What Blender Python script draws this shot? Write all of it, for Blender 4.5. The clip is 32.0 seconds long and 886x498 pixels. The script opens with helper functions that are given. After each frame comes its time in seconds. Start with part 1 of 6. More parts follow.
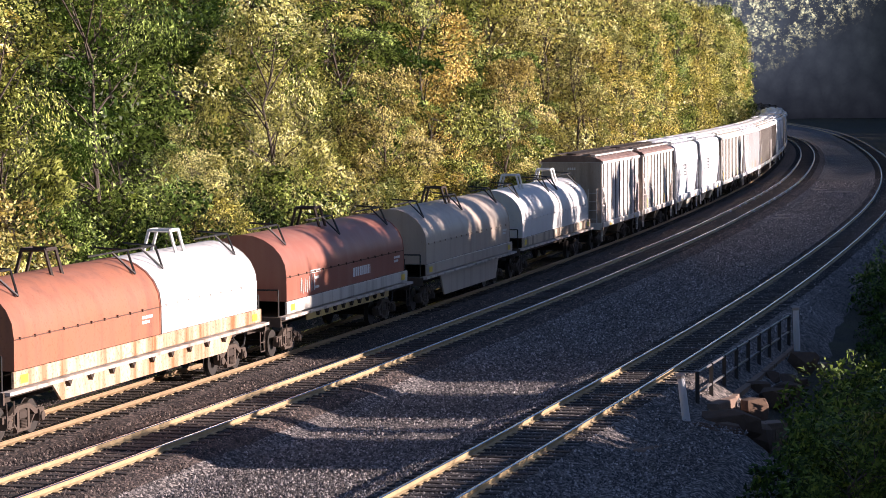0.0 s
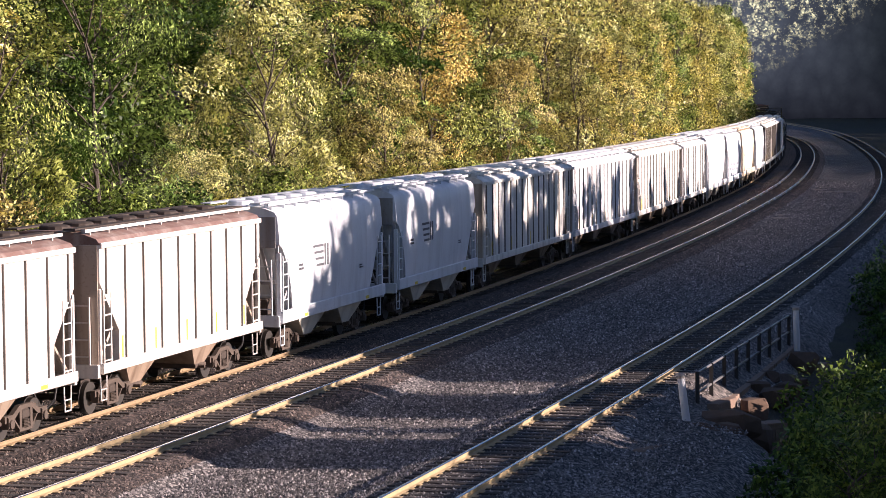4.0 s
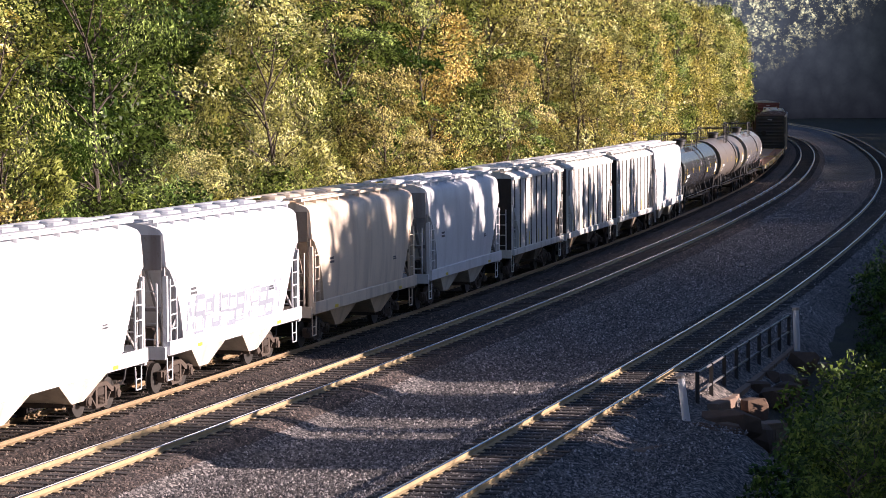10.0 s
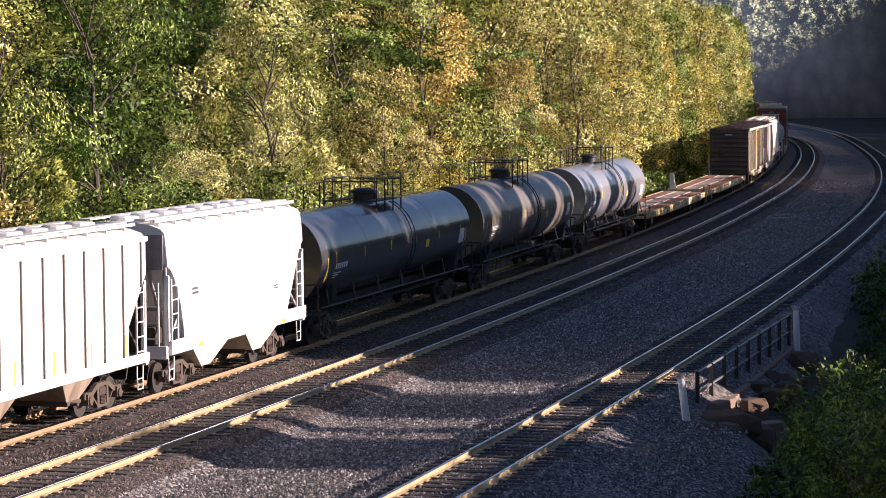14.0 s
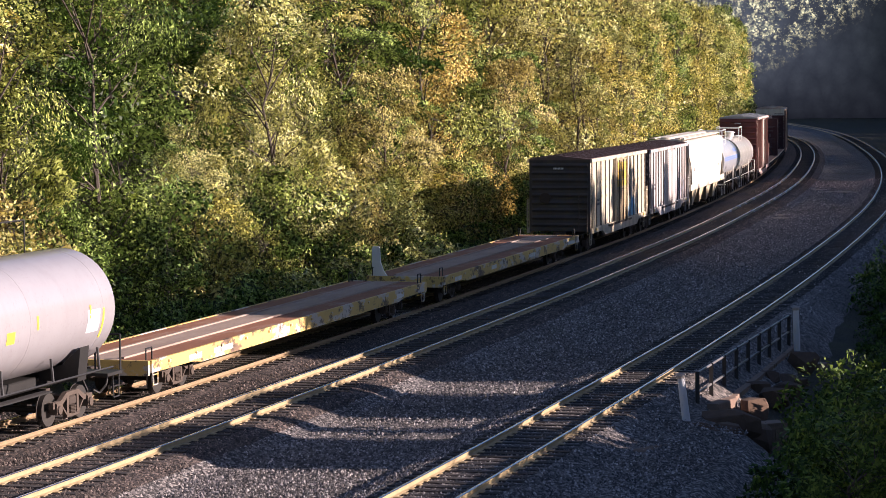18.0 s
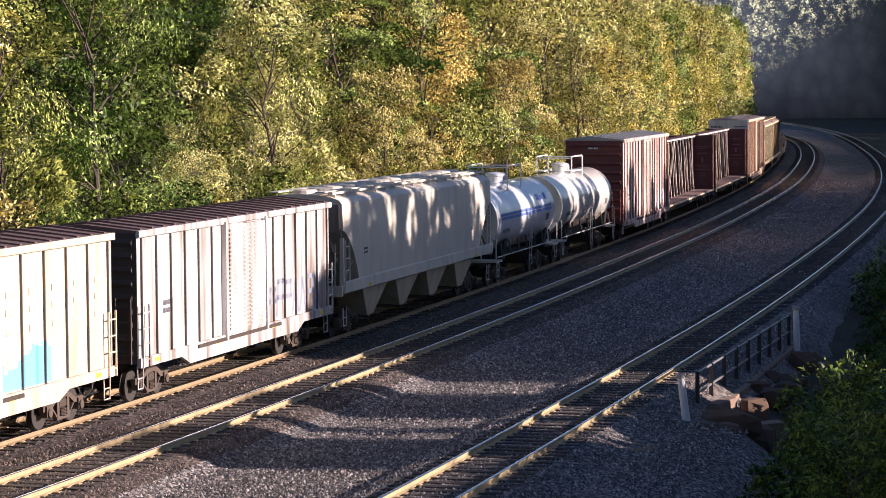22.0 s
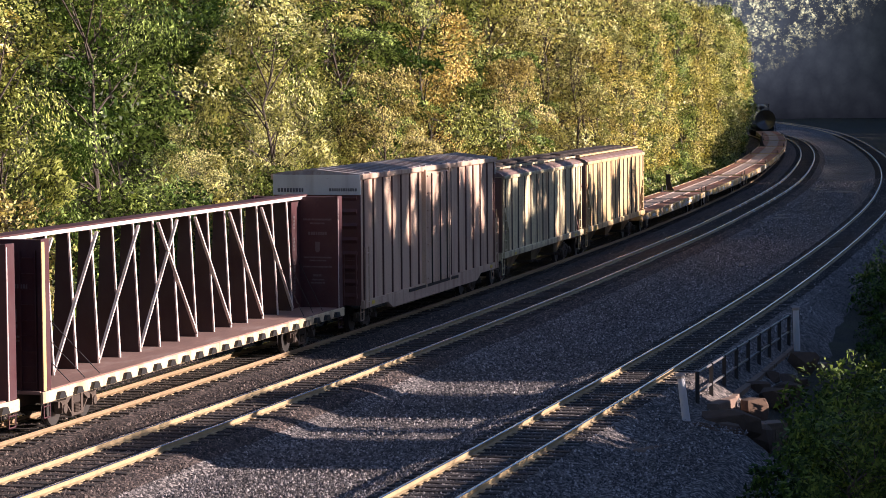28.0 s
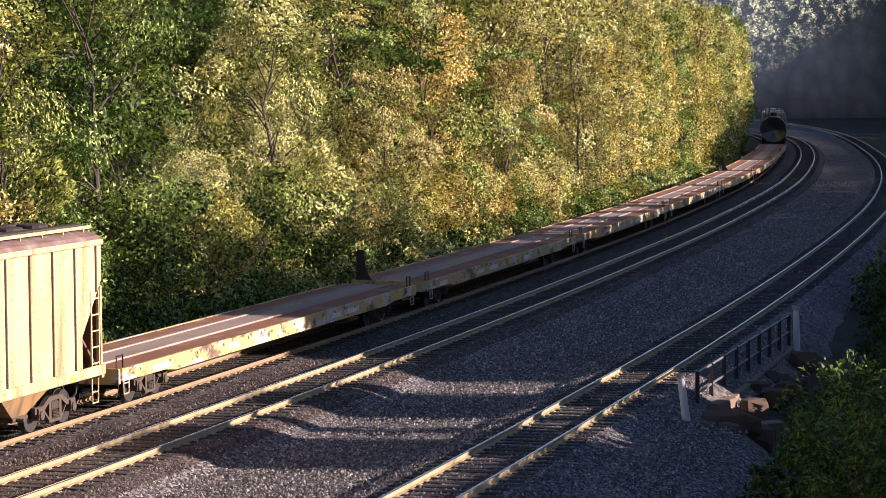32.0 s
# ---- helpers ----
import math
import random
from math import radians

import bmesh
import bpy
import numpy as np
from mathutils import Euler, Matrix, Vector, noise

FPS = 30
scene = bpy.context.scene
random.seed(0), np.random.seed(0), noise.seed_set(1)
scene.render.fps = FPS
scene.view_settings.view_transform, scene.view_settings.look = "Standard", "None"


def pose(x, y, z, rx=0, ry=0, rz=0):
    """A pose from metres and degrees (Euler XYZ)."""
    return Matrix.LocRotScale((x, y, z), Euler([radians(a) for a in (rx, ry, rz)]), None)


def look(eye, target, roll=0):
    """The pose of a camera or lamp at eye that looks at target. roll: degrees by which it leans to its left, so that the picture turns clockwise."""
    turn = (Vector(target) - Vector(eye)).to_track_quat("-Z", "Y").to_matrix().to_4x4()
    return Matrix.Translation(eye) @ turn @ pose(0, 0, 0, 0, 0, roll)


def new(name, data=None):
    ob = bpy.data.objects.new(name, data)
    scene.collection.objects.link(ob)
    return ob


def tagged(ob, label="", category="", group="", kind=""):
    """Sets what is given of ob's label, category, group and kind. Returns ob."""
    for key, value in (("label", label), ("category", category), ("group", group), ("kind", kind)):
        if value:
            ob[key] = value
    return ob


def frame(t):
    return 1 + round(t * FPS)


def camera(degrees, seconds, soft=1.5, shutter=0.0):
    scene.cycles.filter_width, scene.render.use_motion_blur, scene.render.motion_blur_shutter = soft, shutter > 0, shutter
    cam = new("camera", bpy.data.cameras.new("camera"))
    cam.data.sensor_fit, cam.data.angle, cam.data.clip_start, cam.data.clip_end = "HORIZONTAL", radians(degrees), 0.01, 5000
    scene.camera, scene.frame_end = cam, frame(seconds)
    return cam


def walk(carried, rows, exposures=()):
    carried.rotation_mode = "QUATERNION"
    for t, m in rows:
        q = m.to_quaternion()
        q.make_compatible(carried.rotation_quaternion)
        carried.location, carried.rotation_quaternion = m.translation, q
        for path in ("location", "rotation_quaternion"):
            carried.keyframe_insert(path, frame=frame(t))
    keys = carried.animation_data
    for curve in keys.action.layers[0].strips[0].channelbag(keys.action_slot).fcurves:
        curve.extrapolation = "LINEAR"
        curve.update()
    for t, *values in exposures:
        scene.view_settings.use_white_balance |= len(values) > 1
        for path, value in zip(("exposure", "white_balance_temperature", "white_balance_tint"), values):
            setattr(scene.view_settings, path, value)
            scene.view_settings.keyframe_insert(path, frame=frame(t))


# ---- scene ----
# ---------------------------------------------------------------- camera
CLIP = 32.0
EYE = (0.0, 0.0, 8.27)
cam = camera(20.38, CLIP, soft=0.3)
VIEW = look(EYE, (0.0, 100.0, 8.27 - 6.70), -0.404)
walk(cam, [(0.0, VIEW), (CLIP, VIEW)], exposures=[(0.0, 1.1, 6250, 29), (CLIP, 1.1, 6250, 29)])

# ---------------------------------------------------------------- world and sun
SUN_UP, SUN_AZ = 15.5, -6.0      # degrees over the horizon; degrees from +x towards +y
world = bpy.data.worlds.new("sky")
scene.world = world
world.use_nodes = True
wn = world.node_tree.nodes
sky = wn.new("ShaderNodeTexSky")
sky.sky_type = "NISHITA"
sky.sun_disc = False
sky.sun_elevation = radians(SUN_UP)
sky.sun_rotation = radians(90 - SUN_AZ)
sky.air_density, sky.dust_density, sky.ozone_density = 1.1, 0.8, 4.0
wn["Background"].inputs["Strength"].default_value = 0.05
world.node_tree.links.new(sky.outputs[0], wn["Background"].inputs["Color"])
sun = new("sun", bpy.data.lights.new("sun", "SUN"))
sun.data.energy, sun.data.angle, sun.data.color = 5.0, radians(0.5), (1.0, 0.89, 0.73)
sun_dir = Vector((math.cos(radians(SUN_AZ)) * math.cos(radians(SUN_UP)),
                  math.sin(radians(SUN_AZ)) * math.cos(radians(SUN_UP)), math.sin(radians(SUN_UP))))
sun.matrix_world = look(tuple(sun_dir * 300), (0, 0, 0))


# ---------------------------------------------------------------- materials
def nodes_of(name):
    m = bpy.data.materials.new(name)
    m.use_nodes = True
    n, l = m.node_tree.nodes, m.node_tree.links
    return m, n, l, n["Principled BSDF"]


def tex(n, l, kind, scale, vector=None, **kw):
    t = n.new(kind)
    t.inputs["Scale"].default_value = scale
    for k, v in kw.items():
        t.inputs[k].default_value = v
    if vector is not None:
        l.new(vector, t.inputs["Vector"])
    return t


def ramp(n, l, fac, stops):
    r = n.new("ShaderNodeValToRGB")
    e = r.color_ramp.elements
    while len(e) < len(stops):
        e.new(0.5)
    for k, (p, c) in zip(e, stops):
        k.position = p
        k.color = c if len(c) == 4 else (*c, 1)
    l.new(fac, r.inputs[0])
    return r


def mix(n, l, fac, a, b, mode="MIX"):
    m = n.new("ShaderNodeMix")
    m.data_type, m.blend_type = "RGBA", mode
    for sock, v in ((m.inputs[0], fac), (m.inputs[6], a), (m.inputs[7], b)):
        if isinstance(v, (int, float)):
            sock.default_value = v
        elif isinstance(v, tuple):
            sock.default_value = (*v, 1)
        else:
            l.new(v, sock)
    return m.outputs[2]


def bump(n, l, height, strength, distance, bsdf):
    b = n.new("ShaderNodeBump")
    b.inputs["Strength"].default_value, b.inputs["Distance"].default_value = strength, distance
    l.new(height, b.inputs["Height"])
    l.new(b.outputs[0], bsdf.inputs["Normal"])


def coords(n, l, scale=(1, 1, 1)):
    c = n.new("ShaderNodeTexCoord")
    m = n.new("ShaderNodeMapping")
    m.inputs["Scale"].default_value = scale
    l.new(c.outputs["Object"], m.inputs["Vector"])
    return m.outputs[0]


MATS = {}


def paint(name, colour, rough=0.45, dirt=(0.12, 0.075, 0.045), amount=0.5, rust=0.0, metal=0.0, gloss=0.0):
    """Weathered car paint: a cloudy fade, vertical runs of grime, specks of rust."""
    if name in MATS:
        return MATS[name]
    m, n, l, b = nodes_of(name)
    v = coords(n, l)
    cloud = tex(n, l, "ShaderNodeTexNoise", 0.7, v, Detail=6.0, Roughness=0.65)
    runs = tex(n, l, "ShaderNodeTexNoise", 2.4, coords(n, l, (1, 1, 0.10)), Detail=2.5, Roughness=0.55)
    fine = tex(n, l, "ShaderNodeTexNoise", 14.0, v, Detail=4.0)
    fade = mix(n, l, ramp(n, l, cloud.outputs[0], [(0.35, (0, 0, 0)), (0.7, (1, 1, 1))]).outputs[0], colour,
               tuple(min(1, c * 0.86 + 0.03) for c in colour))
    k = ramp(n, l, runs.outputs[0], [(0.45 - 0.25 * max(0.0, amount - 0.75), (0, 0, 0)), (0.78 - 0.4 * max(0.0, amount - 0.75), (min(1, amount),) * 3)])
    c1 = mix(n, l, k.outputs[0], fade, dirt)
    speck = ramp(n, l, fine.outputs[0], [(0.60 - 0.12 * rust, (0, 0, 0)), (0.72 - 0.1 * rust, (1, 1, 1))])
    s = n.new("ShaderNodeMath")
    s.operation = "MULTIPLY"
    l.new(speck.outputs[0], s.inputs[0])
    s.inputs[1].default_value = 0.18 + 0.6 * rust
    c2 = mix(n, l, s.outputs[0], c1, (0.16, 0.065, 0.03))
    l.new(c2, b.inputs["Base Color"])
    b.inputs["Roughness"].default_value, b.inputs["Metallic"].default_value = rough, metal
    b.inputs["Coat Weight"].default_value, b.inputs["Coat Roughness"].default_value = gloss, 0.12
    bump(n, l, fine.outputs[0], 0.12, 0.01, b)
    MATS[name] = m
    return m


def plain(name, colour, rough=0.6, metal=0.0, vary=0.25, scale=6.0, relief=0.1):
    if name in MATS:
        return MATS[name]
    m, n, l, b = nodes_of(name)
    t = tex(n, l, "ShaderNodeTexNoise", scale, coords(n, l), Detail=6.0, Roughness=0.7)
    l.new(mix(n, l, t.outputs[0], tuple(c * (1 - vary) for c in colour), tuple(min(1, c * (1 + vary)) for c in colour)),
          b.inputs["Base Color"])
    b.inputs["Roughness"].default_value, b.inputs["Metallic"].default_value = rough, metal
    bump(n, l, t.outputs[0], relief, 0.02, b)
    MATS[name] = m
    return m


def leaf_material(name, low, mid, high):
    m, n, l, b = nodes_of(name)
    g = n.new("ShaderNodeNewGeometry")
    o = n.new("ShaderNodeObjectInfo")
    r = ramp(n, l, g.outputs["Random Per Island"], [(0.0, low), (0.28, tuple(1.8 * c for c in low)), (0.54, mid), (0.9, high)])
    tint = ramp(n, l, o.outputs["Random"], [(0.0, (0.6, 0.7, 0.62)), (0.5, (1, 1, 1)), (1.0, (1.25, 1.12, 0.95))])
    c = mix(n, l, 1.0, r.outputs[0], tint.outputs[0], "MULTIPLY")
    l.new(c, b.inputs["Base Color"])
    b.inputs["Roughness"].default_value = 0.45
    b.inputs["Specular IOR Level"].default_value = 0.15
    t = n.new("ShaderNodeBsdfTranslucent")
    l.new(c, t.inputs["Color"])
    ms = n.new("ShaderNodeMixShader")
    ms.inputs[0].default_value = 0.2
    l.new(b.outputs[0], ms.inputs[1])
    l.new(t.outputs[0], ms.inputs[2])
    l.new(ms.outputs[0], n["Material Output"].inputs["Surface"])
    return m


LEAF = dict(
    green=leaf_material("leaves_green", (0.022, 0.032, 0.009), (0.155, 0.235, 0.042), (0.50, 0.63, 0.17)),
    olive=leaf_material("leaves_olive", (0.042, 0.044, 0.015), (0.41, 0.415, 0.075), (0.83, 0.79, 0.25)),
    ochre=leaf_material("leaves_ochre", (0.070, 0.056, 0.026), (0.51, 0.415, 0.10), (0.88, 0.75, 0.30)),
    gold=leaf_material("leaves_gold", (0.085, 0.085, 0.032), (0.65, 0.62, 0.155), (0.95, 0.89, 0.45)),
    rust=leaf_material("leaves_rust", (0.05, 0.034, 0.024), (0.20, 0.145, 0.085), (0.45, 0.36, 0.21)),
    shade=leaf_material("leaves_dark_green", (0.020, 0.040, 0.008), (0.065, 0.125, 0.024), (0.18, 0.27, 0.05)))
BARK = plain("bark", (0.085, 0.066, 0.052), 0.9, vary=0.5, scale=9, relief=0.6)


def ground_material():
    m, n, l, b = nodes_of("forest_floor")
    v = coords(n, l)
    a = tex(n, l, "ShaderNodeTexNoise", 0.25, v, Detail=8.0, Roughness=0.65)
    f = tex(n, l, "ShaderNodeTexNoise", 5.0, v, Detail=8.0, Roughness=0.75)
    c = ramp(n, l, a.outputs[0], [(0.35, (0.045, 0.04, 0.028)), (0.55, (0.075, 0.068, 0.04)), (0.7, (0.05, 0.07, 0.022))])
    d = mix(n, l, f.outputs[0], (0.35, 0.35, 0.35), (1.5, 1.5, 1.5))
    l.new(mix(n, l, 1.0, c.outputs[0], d, "MULTIPLY"), b.inputs["Base Color"])
    b.inputs["Roughness"].default_value = 0.95
    bump(n, l, f.outputs[0], 0.8, 0.12, b)
    return m


def ballast_material(name, tint):
    m, n, l, b = nodes_of(name)
    v = coords(n, l)
    cell = tex(n, l, "ShaderNodeTexVoronoi", 14.0, v)
    big = tex(n, l, "ShaderNodeTexNoise", 0.22, v, Detail=7.0, Roughness=0.6)
    c = ramp(n, l, cell.outputs["Color"], [(0.0, (0.010, 0.010, 0.011)), (0.40, (0.075, 0.070, 0.068)), (0.72, (0.33, 0.30, 0.28)), (1.0, (0.72, 0.66, 0.60))])
    k = ramp(n, l, big.outputs[0], [(0.36, tuple(c * k for c, k in zip(tint, (0.7, 0.66, 0.62)))), (0.6, tuple(c * 1.2 for c in tint))])
    l.new(mix(n, l, 1.0, c.outputs[0], k.outputs[0], "MULTIPLY"), b.inputs["Base Color"])
    b.inputs["Roughness"].default_value = 0.85
    bump(n, l, cell.outputs["Distance"], 0.6, 0.035, b)
    b.inputs["Normal"].links[0].from_node.invert = True
    return m


GROUND, BALLAST = ground_material(), ballast_material("ballast", (0.78, 0.76, 0.75))
# Brown from rust and brake dust, darkened further for the shade under the train.
BALLAST_BROWN = ballast_material("ballast_brown_rust_dust_and_shade", (0.38, 0.31, 0.28))
TIE = plain("creosoted_wood", (0.040, 0.033, 0.029), 0.85, vary=0.6, scale=7, relief=0.6)
RAIL = plain("rail_steel", (0.42, 0.32, 0.18), 0.55, 0.1, vary=0.5, scale=4)
RAIL_TOP = plain("polished_rail_head", (0.95, 0.95, 0.95), 0.22, 1.0, vary=0.08, scale=3, relief=0.02)


# ---------------------------------------------------------------- geometry helpers
class Geo:
    """Vertices and faces gathered piece by piece."""

    def __init__(self):
        self.v, self.f = [], []

    def add(self, verts, faces):
        k = len(self.v)
        self.v += [tuple(p) for p in verts]
        self.f += [tuple(i + k for i in f) for f in faces]
        return self

    def box(self, x0, x1, y0, y1, z0, z1, c=0.0):
        """A box; c cuts its long edges along x."""
        if c <= 0:
            return self.add([(x, y, z) for x in (x0, x1) for y in (y0, y1) for z in (z0, z1)],
                            [(0, 1, 3, 2), (4, 6, 7, 5), (0, 4, 5, 1), (2, 3, 7, 6), (0, 2, 6, 4), (1, 5, 7, 3)])
        return self.prism([(y0 + c, z0), (y1 - c, z0), (y1, z0 + c), (y1, z1 - c), (y1 - c, z1), (y0 + c, z1), (y0, z1 - c), (y0, z0 + c)], x0, x1)

    def prism(self, outline, x0, x1, axis="x", ends=True):
        """An outline (counter-clockwise seen from +axis) drawn out from x0 to x1."""
        n = len(outline)
        put = {"x": lambda a, b, c: (c, a, b), "y": lambda a, b, c: (a, c, b), "z": lambda a, b, c: (a, b, c)}[axis]
        vs = [put(a, b, x0) for a, b in outline] + [put(a, b, x1) for a, b in outline]
        fs = [(i, (i + 1) % n, n + (i + 1) % n, n + i) for i in range(n)]
        if ends:
            fs += [tuple(range(n))[::-1], tuple(range(n, 2 * n))]
        return self.add(vs, fs)

    def tube(self, a, b, r, n=6, r2=None):
        a, b = Vector(a), Vector(b)
        d = (b - a).normalized()
        u = d.orthogonal().normalized()
        w = d.cross(u)
        r2 = r if r2 is None else r2
        ring = [(math.cos(2 * math.pi * i / n), math.sin(2 * math.pi * i / n)) for i in range(n)]
        vs = [a + r * (u * c + w * s) for c, s in ring] + [b + r2 * (u * c + w * s) for c, s in ring]
        return self.add(vs, [(i, (i + 1) % n, n + (i + 1) % n, n + i) for i in range(n)] + [tuple(range(n))[::-1], tuple(range(n, 2 * n))])

    def bar(self, points, r, n=5):
        for a, b in zip(points, points[1:]):
            self.tube(a, b, r, n)
        return self

    def lathe(self, profile, n=24, axis="x", at=(0, 0, 0)):
        """Turn (along, radius) pairs about an axis."""
        vs, fs = [], []
        for a, r in profile:
            for i in range(n):
                c, s = r * math.cos(2 * math.pi * i / n), r * math.sin(2 * math.pi * i / n)
                p = {"x": (a, c, s), "y": (s, a, c), "z": (c, s, a)}[axis]
                vs.append((p[0] + at[0], p[1] + at[1], p[2] + at[2]))
        for k in range(len(profile) - 1):
            for i in range(n):
                j = (i + 1) % n
                fs.append((k * n + i, k * n + j, (k + 1) * n + j, (k + 1) * n + i))
        fs.append(tuple(range(n))[::-1])
        fs.append(tuple(range((len(profile) - 1) * n, len(profile) * n)))
        return self.add(vs, fs)

    def mesh(self, name, material, smooth=False):
        me = bpy.data.meshes.new(name)
        me.from_pydata(self.v, [], self.f)
        bm = bmesh.new()
        bm.from_mesh(me)
        bmesh.ops.recalc_face_normals(bm, faces=bm.faces)
        bm.to_mesh(me)
        bm.free()
        me.materials.append(material)
        if smooth:
            me.shade_smooth()
            me.set_sharp_from_angle(angle=radians(35))
        return me


def part(name, shape, material, parent=None, label="", at=None, smooth=False):
    """One mesh object under a thing or part; shape is a Geo or a ready mesh."""
    me = shape.mesh(name, material, smooth) if isinstance(shape, Geo) else shape
    ob = new(name, me)
    if parent is not None:
        ob.parent = parent
    if at is not None:
        ob.matrix_basis = at
    if label:
        ob["label"] = label
    return ob


# ---------------------------------------------------------------- the lines of the tracks
KNOTS = (-10, 20, 40, 60, 80, 100, 125, 150, 180, 220, 260, 320, 400, 560, 600)
STEP = 0.5


class Line:
    """A track's centre line through points, with the heading at each."""

    def __init__(self, xy, th):
        self.xy, self.th = xy, th
        s = np.r_[0, np.cumsum(np.hypot(*np.diff(xy, axis=0).T))]
        self.s = s - s[1780] - 10

    def beside(self, right):
        return Line(self.xy + right * np.stack([np.cos(self.th), -np.sin(self.th)], 1), self.th)

    def at(self, s):
        return Vector((np.interp(s, self.s, self.xy[:, 0]), np.interp(s, self.s, self.xy[:, 1]), 0.0))

    def heading(self, s):
        return float(np.interp(s, self.s, self.th))

    def side(self, x, y):
        """Distance to the right of the line (negative: left), and the place along it."""
        p = self.xy[1400:3400:4]
        i = int(((p[:, 0] - x) ** 2 + (p[:, 1] - y) ** 2).argmin())
        th = self.th[1400:3400:4][i]
        return (x - p[i, 0]) * math.cos(th) - (y - p[i, 1]) * math.sin(th), self.s[1400:3400:4][i]


def bent_line(x, y, heading, bend):
    """A line whose heading turns by the curvature (per 100 m) at the knots; straight before the first."""
    s = np.arange(-10, 1500, STEP)
    k = np.interp(s, KNOTS, np.array(bend) / 100)
    th = heading + np.cumsum(k) * STEP - k[0] * STEP
    xy = np.stack([x + np.cumsum(np.sin(th)) * STEP, y + np.cumsum(np.cos(th)) * STEP], 1)
    back = np.arange(-900, -10, STEP)
    start = xy[0] + np.outer(back + 10, [math.sin(heading), math.cos(heading)])
    return Line(np.concatenate([start, xy]), np.concatenate([np.full(len(back), heading), th]))


MIDDLE = bent_line(-9.643, 48.556, 0.2924, (-0.0777, -0.0561, -0.0782, -0.0185, -0.115, -0.0293, -0.0634, -0.0999, -0.0323, -0.0606, -0.0625, -0.1272, -0.1276, -0.1276, 0))
NEAR = bent_line(-3.605, 38.724, 0.2957, (-0.0903, -0.0401, -0.0776, -0.0663, -0.0411, -0.0671, -0.0873, -0.0592, -0.0738, -0.0583, -0.0068, -0.0603, -0.0796, -0.0805, 0))
TRAIN = MIDDLE.beside(-3.94)


# ---------------------------------------------------------------- ground, ballast, tracks
def smooth(a, b, x):
    t = min(1.0, max(0.0, (x - a) / (b - a)))
    return t * t * (3 - 2 * t)


def ground_z(x, y):
    left, s = TRAIN.side(x, y)
    left = -left
    right, sr = NEAR.side(x, y)
    z = -1.0
    if left > 3.5:
        z += 0.3 * smooth(3.5, 5, left) + min(26.0, 0.36 * max(0.0, left - 6.0))
    if right > 2.6:
        gully = smooth(2, 18, sr) * (1 - smooth(38, 60, sr))
        z -= gully * 1.5 * smooth(2.2, 6.5, right) * (1 - smooth(12, 20, right))
        cap = 3.0 * (1 - smooth(70, 110, sr))
        z += min(cap, 0.45 * max(0.0, right - (22 - 14 * smooth(90, 200, sr))))
    if y < 30:
        z += 0.0
    return z + 0.12 * noise.noise(Vector((x * 0.3, y * 0.3, 0)))


def build_ground():
    xs = np.concatenate([np.linspace(-900, -130, 14), np.arange(-120, 121, 3.0), np.linspace(130, 900, 14)])
    ys = np.concatenate([np.linspace(-500, -40, 10), np.arange(-30, 420, 3.0), np.linspace(430, 1500, 26)])
    vs = [(x, y, ground_z(x, y)) for y in ys for x in xs]
    n = len(xs)
    fs = [(j * n + i, j * n + i + 1, (j + 1) * n + i + 1, (j + 1) * n + i) for j in range(len(ys) - 1) for i in range(n - 1)]
    me = bpy.data.meshes.new("ground")
    me.from_pydata(vs, [], fs)
    me.materials.append(GROUND)
    me.shade_smooth()
    tagged(new("ground", me), "dark forest floor with leaf litter and weeds", "ground", kind="structure")


